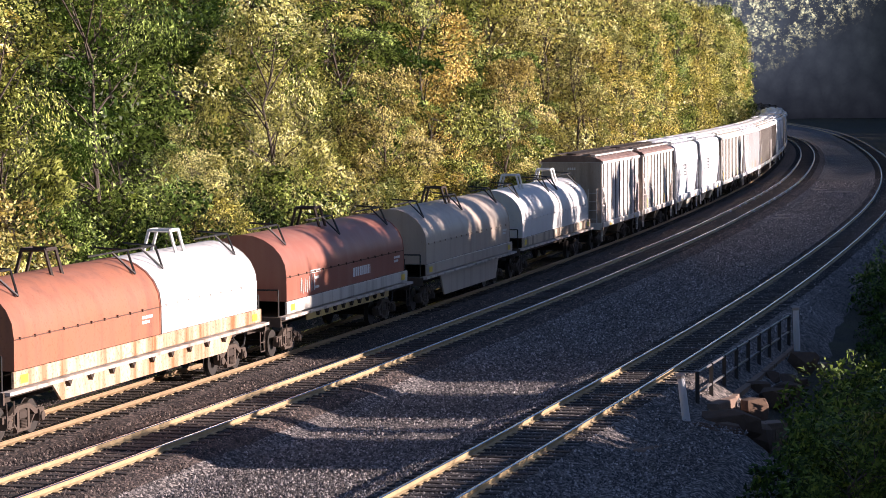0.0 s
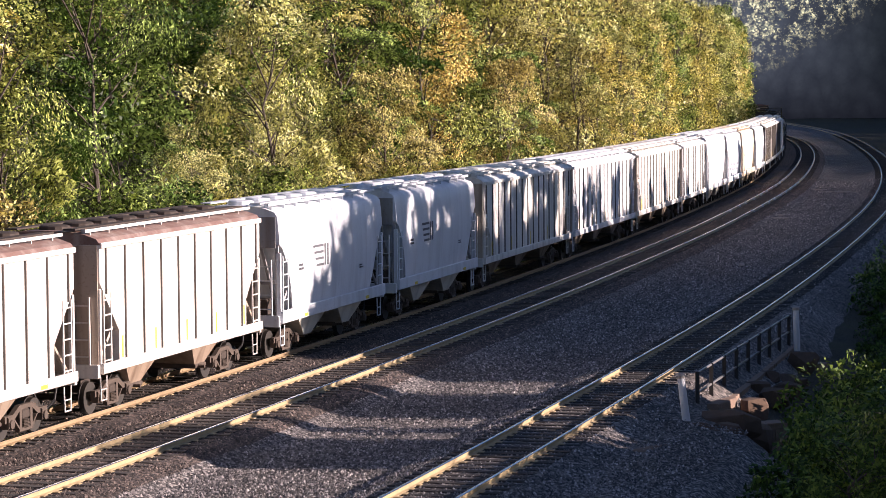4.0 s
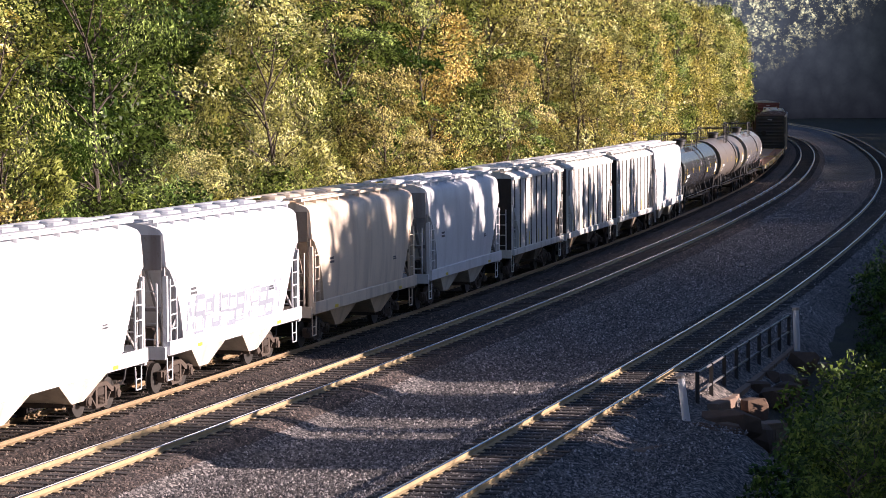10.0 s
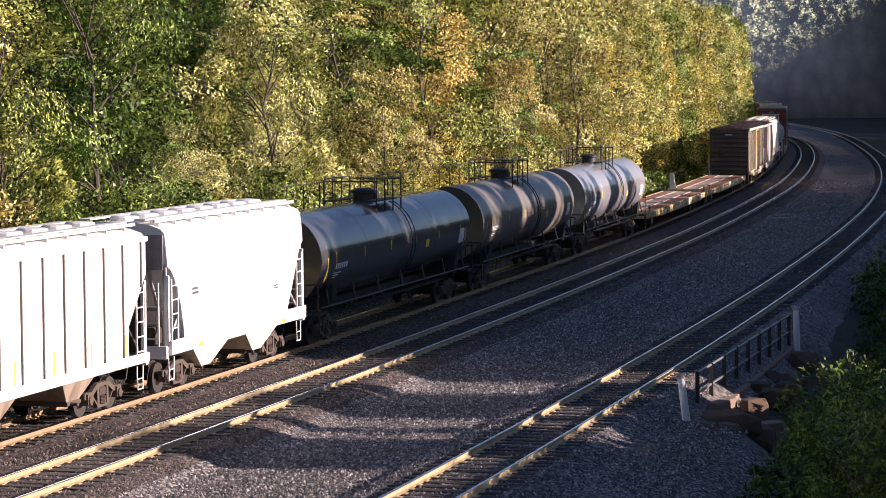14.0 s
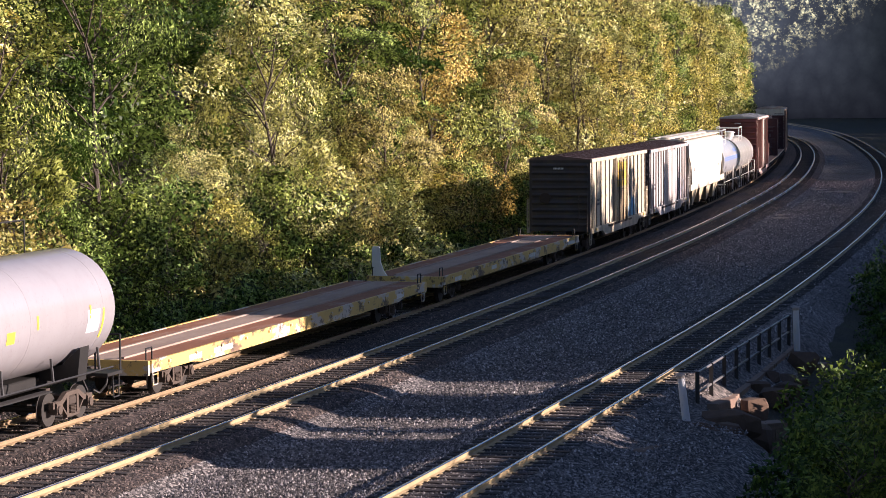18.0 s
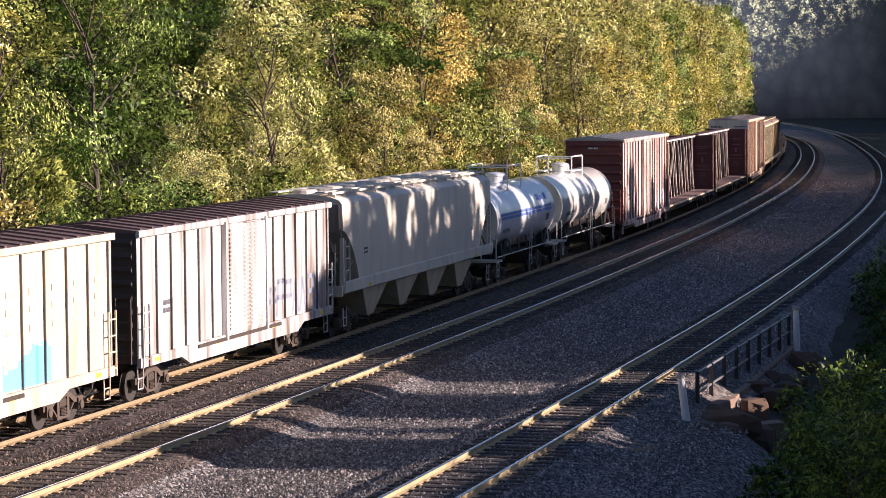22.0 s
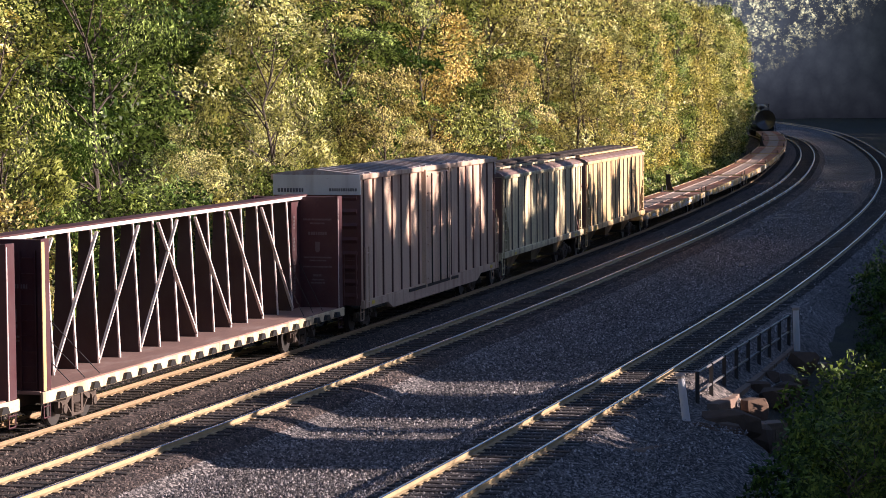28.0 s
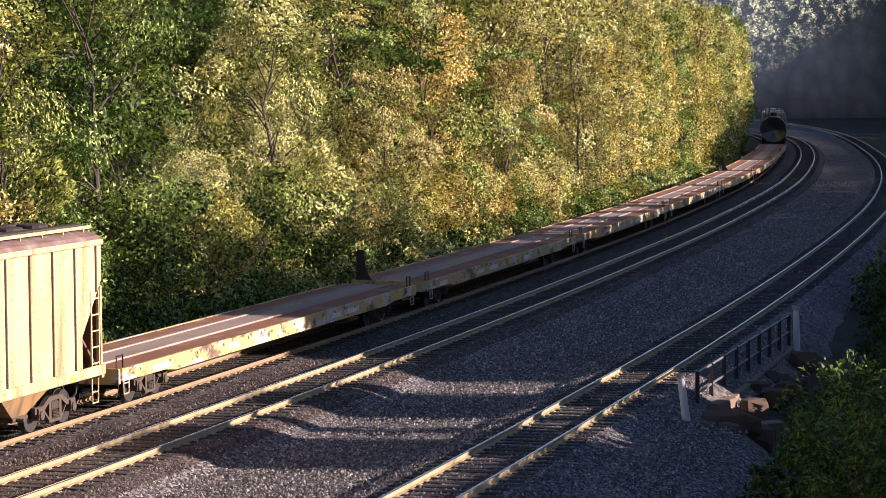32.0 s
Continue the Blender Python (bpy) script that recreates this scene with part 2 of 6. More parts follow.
def build_ballast():
    rows, fs = [], []
    ss = np.concatenate([np.arange(-40, 60, 0.5), np.arange(60, 560, 2.5)])
    for s in ss:
        p, th = MIDDLE.at(s), MIDDLE.heading(s)
        r = Vector((math.cos(th), -math.sin(th), 0))
        t = Vector((math.sin(th), math.cos(th), 0))
        along = (NEAR.xy - np.array([p.x, p.y])) @ np.array([t.x, t.y])
        k = int(np.abs(along[1400:3800]).argmin()) + 1400
        w = float((NEAR.xy[k] - np.array([p.x, p.y])) @ np.array([r.x, r.y]))
        gap = np.linspace(2.3, w - 2.3, 9)
        section = [(-8.3, -1.15), (-7.2, -0.72), (-5.7, -0.22), (-5.3, -0.16), (-2.6, -0.16), (-2.2, -0.22), (-1.7, -0.22), (-1.35, -0.16), (1.35, -0.16), (1.9, -0.3)]
        section += [(g, -0.46 - 0.06 * math.sin(math.pi * (i / 8))) for i, g in enumerate(gap)]
        flat = 1 - smooth(5, 14, s)                     # the ground beside the near track is level this side of the culvert
        section += [(w - 1.8, -0.3), (w - 1.35, -0.16), (w + 1.35, -0.16), (w + 1.9, -0.4), (w + 2.3 + 0.7 * flat, -0.65 + 0.15 * flat), (w + 2.8 + 1.7 * flat, -1.0 + 0.25 * flat), (w + 3.4 + 2.2 * flat, -1.5)]
        rows.append([p + r * d + Vector((0, 0, z + (0.05 * noise.noise(Vector((p.x + d, p.y, 3.3)) * 0.9) if abs(z + 0.16) > 0.02 else 0.012 * noise.noise(Vector((p.x + d, p.y, 3.3)) * 2)))) for d, z in section])
    n = len(rows[0])
    vs = [q for row in rows for q in row]
    fs = [(j * n + i, j * n + i + 1, (j + 1) * n + i + 1, (j + 1) * n + i) for j in range(len(rows) - 1) for i in range(n - 1)]
    me = bpy.data.meshes.new("ballast")
    me.from_pydata(vs, [], fs)
    me.materials.append(BALLAST)
    me.materials.append(BALLAST_BROWN)
    me.shade_smooth()
    kind = np.tile([1 if i < 9 else 0 for i in range(n - 1)], len(rows) - 1)
    me.polygons.foreach_set("material_index", kind.astype(np.int32))
    tagged(new("ballast_bed", me), "grey crushed-stone ballast under and between the tracks", "ballast", kind="structure")


RAIL_SHAPE = [(-0.07, -0.14), (0.07, -0.14), (0.07, -0.125), (0.012, -0.105), (0.012, -0.05), (0.036, -0.04), (0.036, -0.008), (0.03, -0.001), (-0.03, -0.001), (-0.036, -0.008), (-0.036, -0.04), (-0.012, -0.05), (-0.012, -0.105), (-0.07, -0.125)]

HEAD_SHAPE = [(-0.037, -0.012), (0.037, -0.012), (0.036, -0.003), (0.028, 0.003), (0.012, 0.006), (-0.012, 0.006), (-0.028, 0.003), (-0.036, -0.003)]


def sweep(line, offset, shape, s0, s1, step):
    g = Geo()
    ss = np.arange(s0, s1, step)
    n = len(shape)
    vs = []
    for s in ss:
        p, th = line.at(s), line.heading(s)
        r = Vector((math.cos(th), -math.sin(th), 0))
        vs += [p + r * (offset + a) + Vector((0, 0, b)) for a, b in shape]
    fs = [(j * n + i, j * n + (i + 1) % n, (j + 1) * n + (i + 1) % n, (j + 1) * n + i) for j in range(len(ss) - 1) for i in range(n)]
    return g.add(vs, fs)

SUN_FLECK = Geo().box(0.02, 0.10, -0.42, 0.42, -0.13, -0.012, 0).mesh("sun_fleck", plain("pale_sun_fleck", (0.72, 0.71, 0.69), 0.5, 0.1, vary=0.2))


def build_track(name, line, label, whole, steel=None, flecks=0):
    root = tagged(new(name), label, "railway track", "parallel tracks", "structure")
    for side in (-0.7525, 0.7525):
        rail = part("rail", sweep(line, side, RAIL_SHAPE, -40, 560, 2.0), steel or RAIL, root)
        part("rail_head", sweep(line, side, HEAD_SHAPE, -40, 560, 2.0), RAIL_TOP, rail, "polished running surface", smooth=True)
    rnd = random.Random(len(name) + int(line.xy[0, 0]))
    shapes = []
    for k in range(4):
        w, h = 0.11 + 0.008 * k, 0.03
        shapes.append(Geo().box(-1.3, 1.3, -w, w, -0.27, -0.13, 0.015).mesh("tie", TIE))
    plate = Geo()
    rest = Geo()
    s, k = -34.0, 0
    while s < 340:
        p, th = line.at(s), line.heading(s)
        m = Matrix.Translation((p.x + rnd.uniform(-0.04, 0.04), p.y, rnd.uniform(-0.012, 0.006))) @ Matrix.Rotation(-th + rnd.uniform(-0.02, 0.02), 4, "Z")
        if whole[0] <= s < whole[1]:
            part("tie", shapes[rnd.randrange(4)], None, root, at=m)
        else:
            b = Geo().box(-1.3, 1.3, -0.115, 0.115, -0.27, -0.13)
            rest.add([m @ Vector(v) for v in b.v], b.f)
        if s < 60:
            for x in (-0.7525, 0.7525):
                b = Geo().box(x - 0.17, x + 0.17, -0.09, 0.09, -0.135, -0.115)
                plate.add([m @ Vector(v) for v in b.v], b.f)
        s += 0.545 + rnd.uniform(-0.03, 0.03)
    for k in range(flecks):                            # added pale bars on the rails stand in for sunlit spots far down the line
        for side in (-0.7525, 0.7525):
            p, th = line.at(104 + 5.6 * k), line.heading(104 + 5.6 * k)
            part("sun_fleck", SUN_FLECK, None, root, at=Matrix.Translation(p) @ Matrix.Rotation(-th, 4, "Z") @ Matrix.Translation((side, rnd.uniform(-0.8, 0.8), 0)))
    tagged(part("ties", rest, TIE, root), kind="stuff")
    tagged(part("tie_plates", plate, RAIL, root), kind="stuff")


# ---------------------------------------------------------------- trees
def leaf_mesh(name, seed, height, radius, base, count, size, clumps, layered=0.0, twigs=0):
    """A crown of many small folded leaves gathered in clumps round the limbs' ends."""
    r = np.random.RandomState(seed)
    c = np.empty((clumps, 3))
    k = 0
    while k < clumps:
        h = r.uniform(0, 1)
        wide = (0.35 + 0.75 * math.sin(math.pi * min(1, h * 0.85 + 0.12))) * radius * r.uniform(0.6, 1.1)
        a = r.uniform(0, 2 * math.pi)
        d = wide * math.sqrt(r.uniform(0.38, 1))
        c[k] = (d * math.cos(a), d * math.sin(a), base + h * (height - base))
        k += 1
    own = r.randint(0, clumps, count)
    size_of = (radius / 2.8) * r.uniform(0.5, 1.2, clumps)[own][:, None]
    az = np.arctan2(c[:, 1], c[:, 0]) + r.normal(size=clumps) * 0.4
    out = np.stack([np.cos(az), np.sin(az), np.zeros(clumps)], 1)[own]
    across = np.stack([-out[:, 1], out[:, 0], out[:, 2]], 1)
    q = r.uniform(-0.6, 1.0, (count, 1))
    up = np.array([0.0, 0.0, 1.0])
    spray = out * q * 1.1 + across * r.normal(size=(count, 1)) * 0.42 * (1.2 - q) + up * (r.normal(size=(count, 1)) * 0.10 - 0.42 * q * np.abs(q))
    ball = r.normal(size=(count, 3))
    ball /= np.linalg.norm(ball, axis=1)[:, None]
    shell = ball
    # round lumps: leaves lie on the outside of each lump, some on twigs that stand out of it
    twig = r.normal(size=(clumps, 9, 3))
    twig *= (0.55 / np.linalg.norm(twig, axis=2))[:, :, None]
    tuft = twig[own, r.randint(0, 9, count)] + r.normal(size=(count, 3)) * (0.14, 0.14, 0.10)
    ball = ball * r.uniform(0.42, 0.66, (count, 1)) * (1, 1, 0.8)
    ball = np.where(r.uniform(size=(count, 1)) < 0.5, tuft, ball) * 1.45
    pos = c[own] + size_of * np.where(r.uniform(size=(count, 1)) < layered, spray, ball)
    n = out * 0.3 + shell * 0.3 * (1 - layered) + (r.normal(size=(clumps, 3)) * 0.9)[own] + r.normal(size=(count, 3)) * 0.36 + up * 0.3
    n /= np.linalg.norm(n, axis=1)[:, None]
    u = np.cross(n, r.normal(size=(count, 3)))
    u /= np.linalg.norm(u, axis=1)[:, None]
    w = np.cross(n, u)
    sz = size * r.uniform(0.55, 1.35, (count, 1))
    vs = np.stack([pos - u * sz * 0.7 + w * sz * 0.55, pos + u * sz * 1.3, pos - u * sz * 0.7 - w * sz * 0.55], 1).reshape(-1, 3)
    if twigs:                                          # thin bare twigs in dark bark, added to darken the shaded inside of the crown
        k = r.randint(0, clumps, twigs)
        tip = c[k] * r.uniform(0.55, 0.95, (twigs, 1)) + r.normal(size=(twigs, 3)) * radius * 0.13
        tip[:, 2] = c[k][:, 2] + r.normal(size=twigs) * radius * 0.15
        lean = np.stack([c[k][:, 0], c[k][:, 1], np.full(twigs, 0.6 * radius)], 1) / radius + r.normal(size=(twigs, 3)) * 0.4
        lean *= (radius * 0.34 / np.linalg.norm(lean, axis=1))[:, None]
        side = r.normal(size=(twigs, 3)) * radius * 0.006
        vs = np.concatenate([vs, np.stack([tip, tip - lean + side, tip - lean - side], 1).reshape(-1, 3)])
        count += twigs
    me = bpy.data.meshes.new(name)
    me.vertices.add(count * 3)
    me.vertices.foreach_set("co", vs.ravel())
    me.loops.add(count * 3)
    me.loops.foreach_set("vertex_index", np.arange(count * 3))
    me.polygons.add(count)
    me.polygons.foreach_set("loop_start", np.arange(0, count * 3, 3))
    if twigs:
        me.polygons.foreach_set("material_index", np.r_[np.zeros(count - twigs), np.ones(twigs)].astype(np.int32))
    me.update(calc_edges=True)
    return me, c


def trunk_geo(seed, height, clumps, thick, limbs):
    r = random.Random(seed)
    g = Geo()
    pts = [Vector((0, 0, -0.6))]
    for k in range(1, 6):
        pts.append(Vector((r.uniform(-0.2, 0.2) * k * 0.5, r.uniform(-0.2, 0.2) * k * 0.5, height * 0.8 * k / 5)))
    for k in range(5):
        g.tube(pts[k], pts[k + 1], thick * (1 - 0.17 * k), 7, thick * (1 - 0.17 * (k + 1)))
    for c in clumps[:: max(1, len(clumps) // limbs)]:
        c = Vector(c)
        at = max(0.15, min(0.95, (c.z / (height * 0.8)) * 0.75))
        k = min(4, int(at * 5))
        a = pts[k].lerp(pts[k + 1], at * 5 - k)
        mid = a.lerp(c, 0.5) + Vector((0, 0, 0.15))
        g.tube(a, mid, thick * 0.32, 5, thick * 0.2)
        g.tube(mid, c, thick * 0.2, 4, thick * 0.06)
    return g


TREES = {}


def tree_kind(key, name, label, category, seed, height, radius, base, count, size, clumps, thick, layered=0.0):
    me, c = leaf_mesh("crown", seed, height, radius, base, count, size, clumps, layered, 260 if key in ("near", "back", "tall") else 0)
    me.materials.append(LEAF["olive"])
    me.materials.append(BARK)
    TREES.setdefault(key, []).append((name, label, category, me, trunk_geo(seed, height, c, thick, 14 if key in ("near", "back", "tall", "bush") else 5 if key == "far" else 2).mesh("trunk", BARK)))


TREE_LABELS = dict(green="leafy green tree on the wooded slope", olive="yellow-green tree on the wooded slope in early autumn",
                   ochre="tree with yellowing autumn leaves on the slope", gold="tree with pale golden-green leaves on the slope", rust="tree with reddish-brown withered leaves",
                   shade="slope tree with leaves coloured dark in place of shade")
for k in range(5):
    tree_kind("near", "tree", "", "tree", 11 + k, 9.0 + 0.8 * k, 2.7 + 0.2 * k, 0.6, 23000, 0.070, (46, 66, 52, 44, 66)[k], 0.12, (0.05, 0.95, 0.45, 0.1, 0.85)[k])
for k in range(4):
    tree_kind("back", "tree", "", "tree", 21 + k, 9.4 + 0.8 * k, 2.8 + 0.2 * k, 0.6, 9500, 0.105, (46, 60, 52, 44)[k], 0.12, (0.1, 0.9, 0.4, 0.8)[k])
for k in range(3):
    tree_kind("far", "tree", "", "tree", 31 + k, 11.0 + k, 3.6, 0.8, 4800, 0.12, 60, 0.2)
for k in range(3):
    tree_kind("tall", "tree", "", "tree", 41 + k, 16.0 + k, 2.5, 0.5, 8500, 0.11, 80, 0.2)
for k in range(3):
    tree_kind("bush", "bush", "", "bush", 51 + k, 2.6 + 0.5 * k, 1.5, 0.1, 3400, 0.06, 34, 0.05)
for k in range(3):
    tree_kind("weed", "bush", "", "bush", 71 + k, 1.7, 1.3, 0.05, 1100, 0.085, 28, 0.02, 0.6)
for k in range(2):
    tree_kind("hedge", "tree", "", "tree", 121 + k, 7.0, 1.9, 0.1, 430, 0.54, 60, 0.12)
tree_kind("standard", "tree", "", "tree", 131, 7.0, 1.9, 5.85, 620, 0.5, 60, 0.12)
for k in range(3):
    tree_kind("screen", "tree", "", "tree", 91 + k, 7.0, 1.9, 0.3, 900, 0.33, 22, 0.12)


def plant(kind, x, y, hue, rnd, scale=1.0, z=None, group="wooded slope", label="", tall=1.0):
    sort = TREES[kind]
    if kind == "near":                                 # the green maples hold their leaves in layers, the others in tufts
        sort = [sort[1], sort[4], sort[2]] if hue == "green" else [sort[0], sort[3], sort[2]]
    name, _, category, crown, trunk = rnd.choice(sort)
    root = new(name)
    turn = rnd.uniform(0, 360)
    root.matrix_basis = pose(x, y, ground_z(x, y) if z is None else z, rnd.uniform(-4, 4), rnd.uniform(-4, 4), turn) @ Matrix.Diagonal((scale, scale, scale * tall, 1))
    tagged(root, label or (TREE_LABELS[hue] if category == "tree" else TREE_LABELS[hue].replace("tree", "bush")), category, group)
    part("trunk", trunk, None, root)
    c = part("crown", crown, None, root)
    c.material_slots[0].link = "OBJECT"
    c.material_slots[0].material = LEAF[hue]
    return root


def off_line(line, s, right):
    p, th = line.at(s), line.heading(s)
    return p.x + right * math.cos(th), p.y - right * math.sin(th)


def slope_hue(x, y, rnd):
    """The colour of the slope's trees, which changes along the slope as seen from the bridge."""
    u, b = rnd.random(), x / y
    # The 'shade' leaves stand in for the dark gap between two crowns.
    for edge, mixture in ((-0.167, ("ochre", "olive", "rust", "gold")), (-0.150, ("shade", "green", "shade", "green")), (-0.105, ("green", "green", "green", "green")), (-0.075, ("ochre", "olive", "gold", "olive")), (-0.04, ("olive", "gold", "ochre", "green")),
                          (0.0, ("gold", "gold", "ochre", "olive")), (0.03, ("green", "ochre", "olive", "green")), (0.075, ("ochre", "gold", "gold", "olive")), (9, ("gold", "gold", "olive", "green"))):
        if b < edge:
            return mixture[int(u * 4)]


def build_woods():
    rnd = random.Random(5)
    s = -16.0
    while s < 100:                                     # the slope behind the train
        x, y = off_line(TRAIN, s, -rnd.uniform(7.0, 8.2))
        plant("bush", x, y, slope_hue(x, y, rnd), rnd, rnd.uniform(1.0, 1.4))
        s += rnd.uniform(1.5, 2.2)
    low = []
    s = -16.0
    while s < 270:                                     # low growth at the foot of the slope
        x, y = off_line(TRAIN, s, -rnd.uniform(5.2, 6.4))
        low.append(("weed", x, y, ground_z(x, y), rnd.uniform(0.8, 1.2), 1.0, rnd.choice(("green", slope_hue(x, y, rnd)))))
        s += rnd.uniform(1.3, 2.0) * (1 + 0.6 * smooth(90, 120, s))
    for right, gap, lo, hi, sway in ((10.8, 5.2, 0.55, 1.4, 2.4), (15.0, 5.0, 0.9, 1.4, 2.0), (20.5, 5.8, 1.05, 1.5, 1.5)):
        s = -20.0 + right * 0.2
        while s < 112:
            x, y = off_line(TRAIN, s, -right + rnd.uniform(-sway, sway))
            hue = slope_hue(x, y, rnd)
            if right > 12 and rnd.random() < 0.4 - 0.2 * smooth(-0.12, -0.07, x / y):      # trees with leaves darkened in place of shade stand among those further up
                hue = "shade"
            plant("near" if right < 12 else "back", x, y, hue, rnd, rnd.uniform(lo, hi))
            s += gap * rnd.uniform(0.8, 1.25)
    s = 112.0
    while s < 330:
        x, y = off_line(TRAIN, s, -(8.0 - 2.6 * smooth(140, 200, s)) + rnd.uniform(-0.4, 0.4))
        plant("tall", x, y, slope_hue(x, y, rnd), rnd, rnd.uniform(0.62, 0.8) + 0.22 * smooth(120, 190, s))
        s += 3.4 * rnd.uniform(0.85, 1.2)
    far = []

    def put(x, y, lo, hi, hue):
        far.append(("far", x, y, ground_z(x, y) - 0.3, rnd.uniform(lo, hi), 1.0, hue))
    for right, gap, lo, hi in ((11.5, 4.4, 1.05, 1.35), (16.5, 6.0, 1.3, 1.6)):
        s = 112.0 + right * 0.2
        while s < 330:
            x, y = off_line(TRAIN, s, -right + rnd.uniform(-1.0, 1.0))
            put(x, y, lo, hi, slope_hue(x, y, rnd))
            s += gap * rnd.uniform(0.85, 1.2)
    joined("slope_undergrowth", low, "leafy weeds at the foot of the wooded slope", "undergrowth")
    joined("far_woods", far, "woods along the bend and on the shaded hill beyond", "woodland")


def joined(name, plants, label, category):
    """Many plants in one object: (kind, x, y, z, scale, tall, hue)."""
    rnd = random.Random(len(plants))
    vs, mats = [], []
    hues = list(LEAF)
    tv, tf = [], []
    for kind, x, y, z, scale, tall, hue in plants:
        _, _, _, crown, trunk = rnd.choice(TREES[kind])
        a = rnd.uniform(0, 6.283)
        turn = np.array([[math.cos(a), math.sin(a), 0], [-math.sin(a), math.cos(a), 0], [0, 0, 1]])
        co = np.empty(len(crown.vertices) * 3)
        crown.vertices.foreach_get("co", co)
        vs.append((co.reshape(-1, 3) * (scale, scale, scale * tall)) @ turn + (x, y, z))
        mats.append(np.full(len(crown.polygons), hues.index(hue)))
        tc = np.empty(len(trunk.vertices) * 3)
        trunk.vertices.foreach_get("co", tc)
        k = sum(len(t) for t in tv)
        tv.append((tc.reshape(-1, 3) * (scale, scale, scale * tall)) @ turn + (x, y, z))
        tf += [tuple(i + k for i in q.vertices) for q in trunk.polygons]
    root = tagged(new(name), label, category, kind="stuff")
    v = np.concatenate(vs)
    me = bpy.data.meshes.new("crowns")
    n = len(v) // 3
    me.vertices.add(n * 3)
    me.vertices.foreach_set("co", v.ravel())
    me.loops.add(n * 3)
    me.loops.foreach_set("vertex_index", np.arange(n * 3))
    me.polygons.add(n)
    me.polygons.foreach_set("loop_start", np.arange(0, n * 3, 3))
    for h in hues:
        me.materials.append(LEAF[h])
    me.polygons.foreach_set("material_index", np.concatenate(mats).astype(np.int32))
    me.update(calc_edges=True)
    tagged(part("crowns", me, None, root), kind="stuff")
    t = bpy.data.meshes.new("trunks")
    t.from_pydata(np.concatenate(tv).tolist(), [], tf)
    t.materials.append(BARK)
    tagged(part("trunks", t, None, root), kind="stuff")


def line_x(y):
    """The train's line at a depth, where the shade falls."""
    return float(np.interp(y, TRAIN.xy[1500:3400, 1], TRAIN.xy[1500:3400, 0]))


def near_x(y):
    return float(np.interp(y, NEAR.xy[1500:3400, 1], NEAR.xy[1500:3400, 0]))


RISE = math.tan(radians(SUN_UP)) / math.cos(radians(SUN_AZ))
# where the low sun comes over the hedge and reaches the ground: depth, half width, how far it reaches
GLADES = ((52.0, 4.2, 2.2), (60.3, 4.0, 4.7), (66.3, 2.0, 5.6), (70.6, 1.8, 13.5))


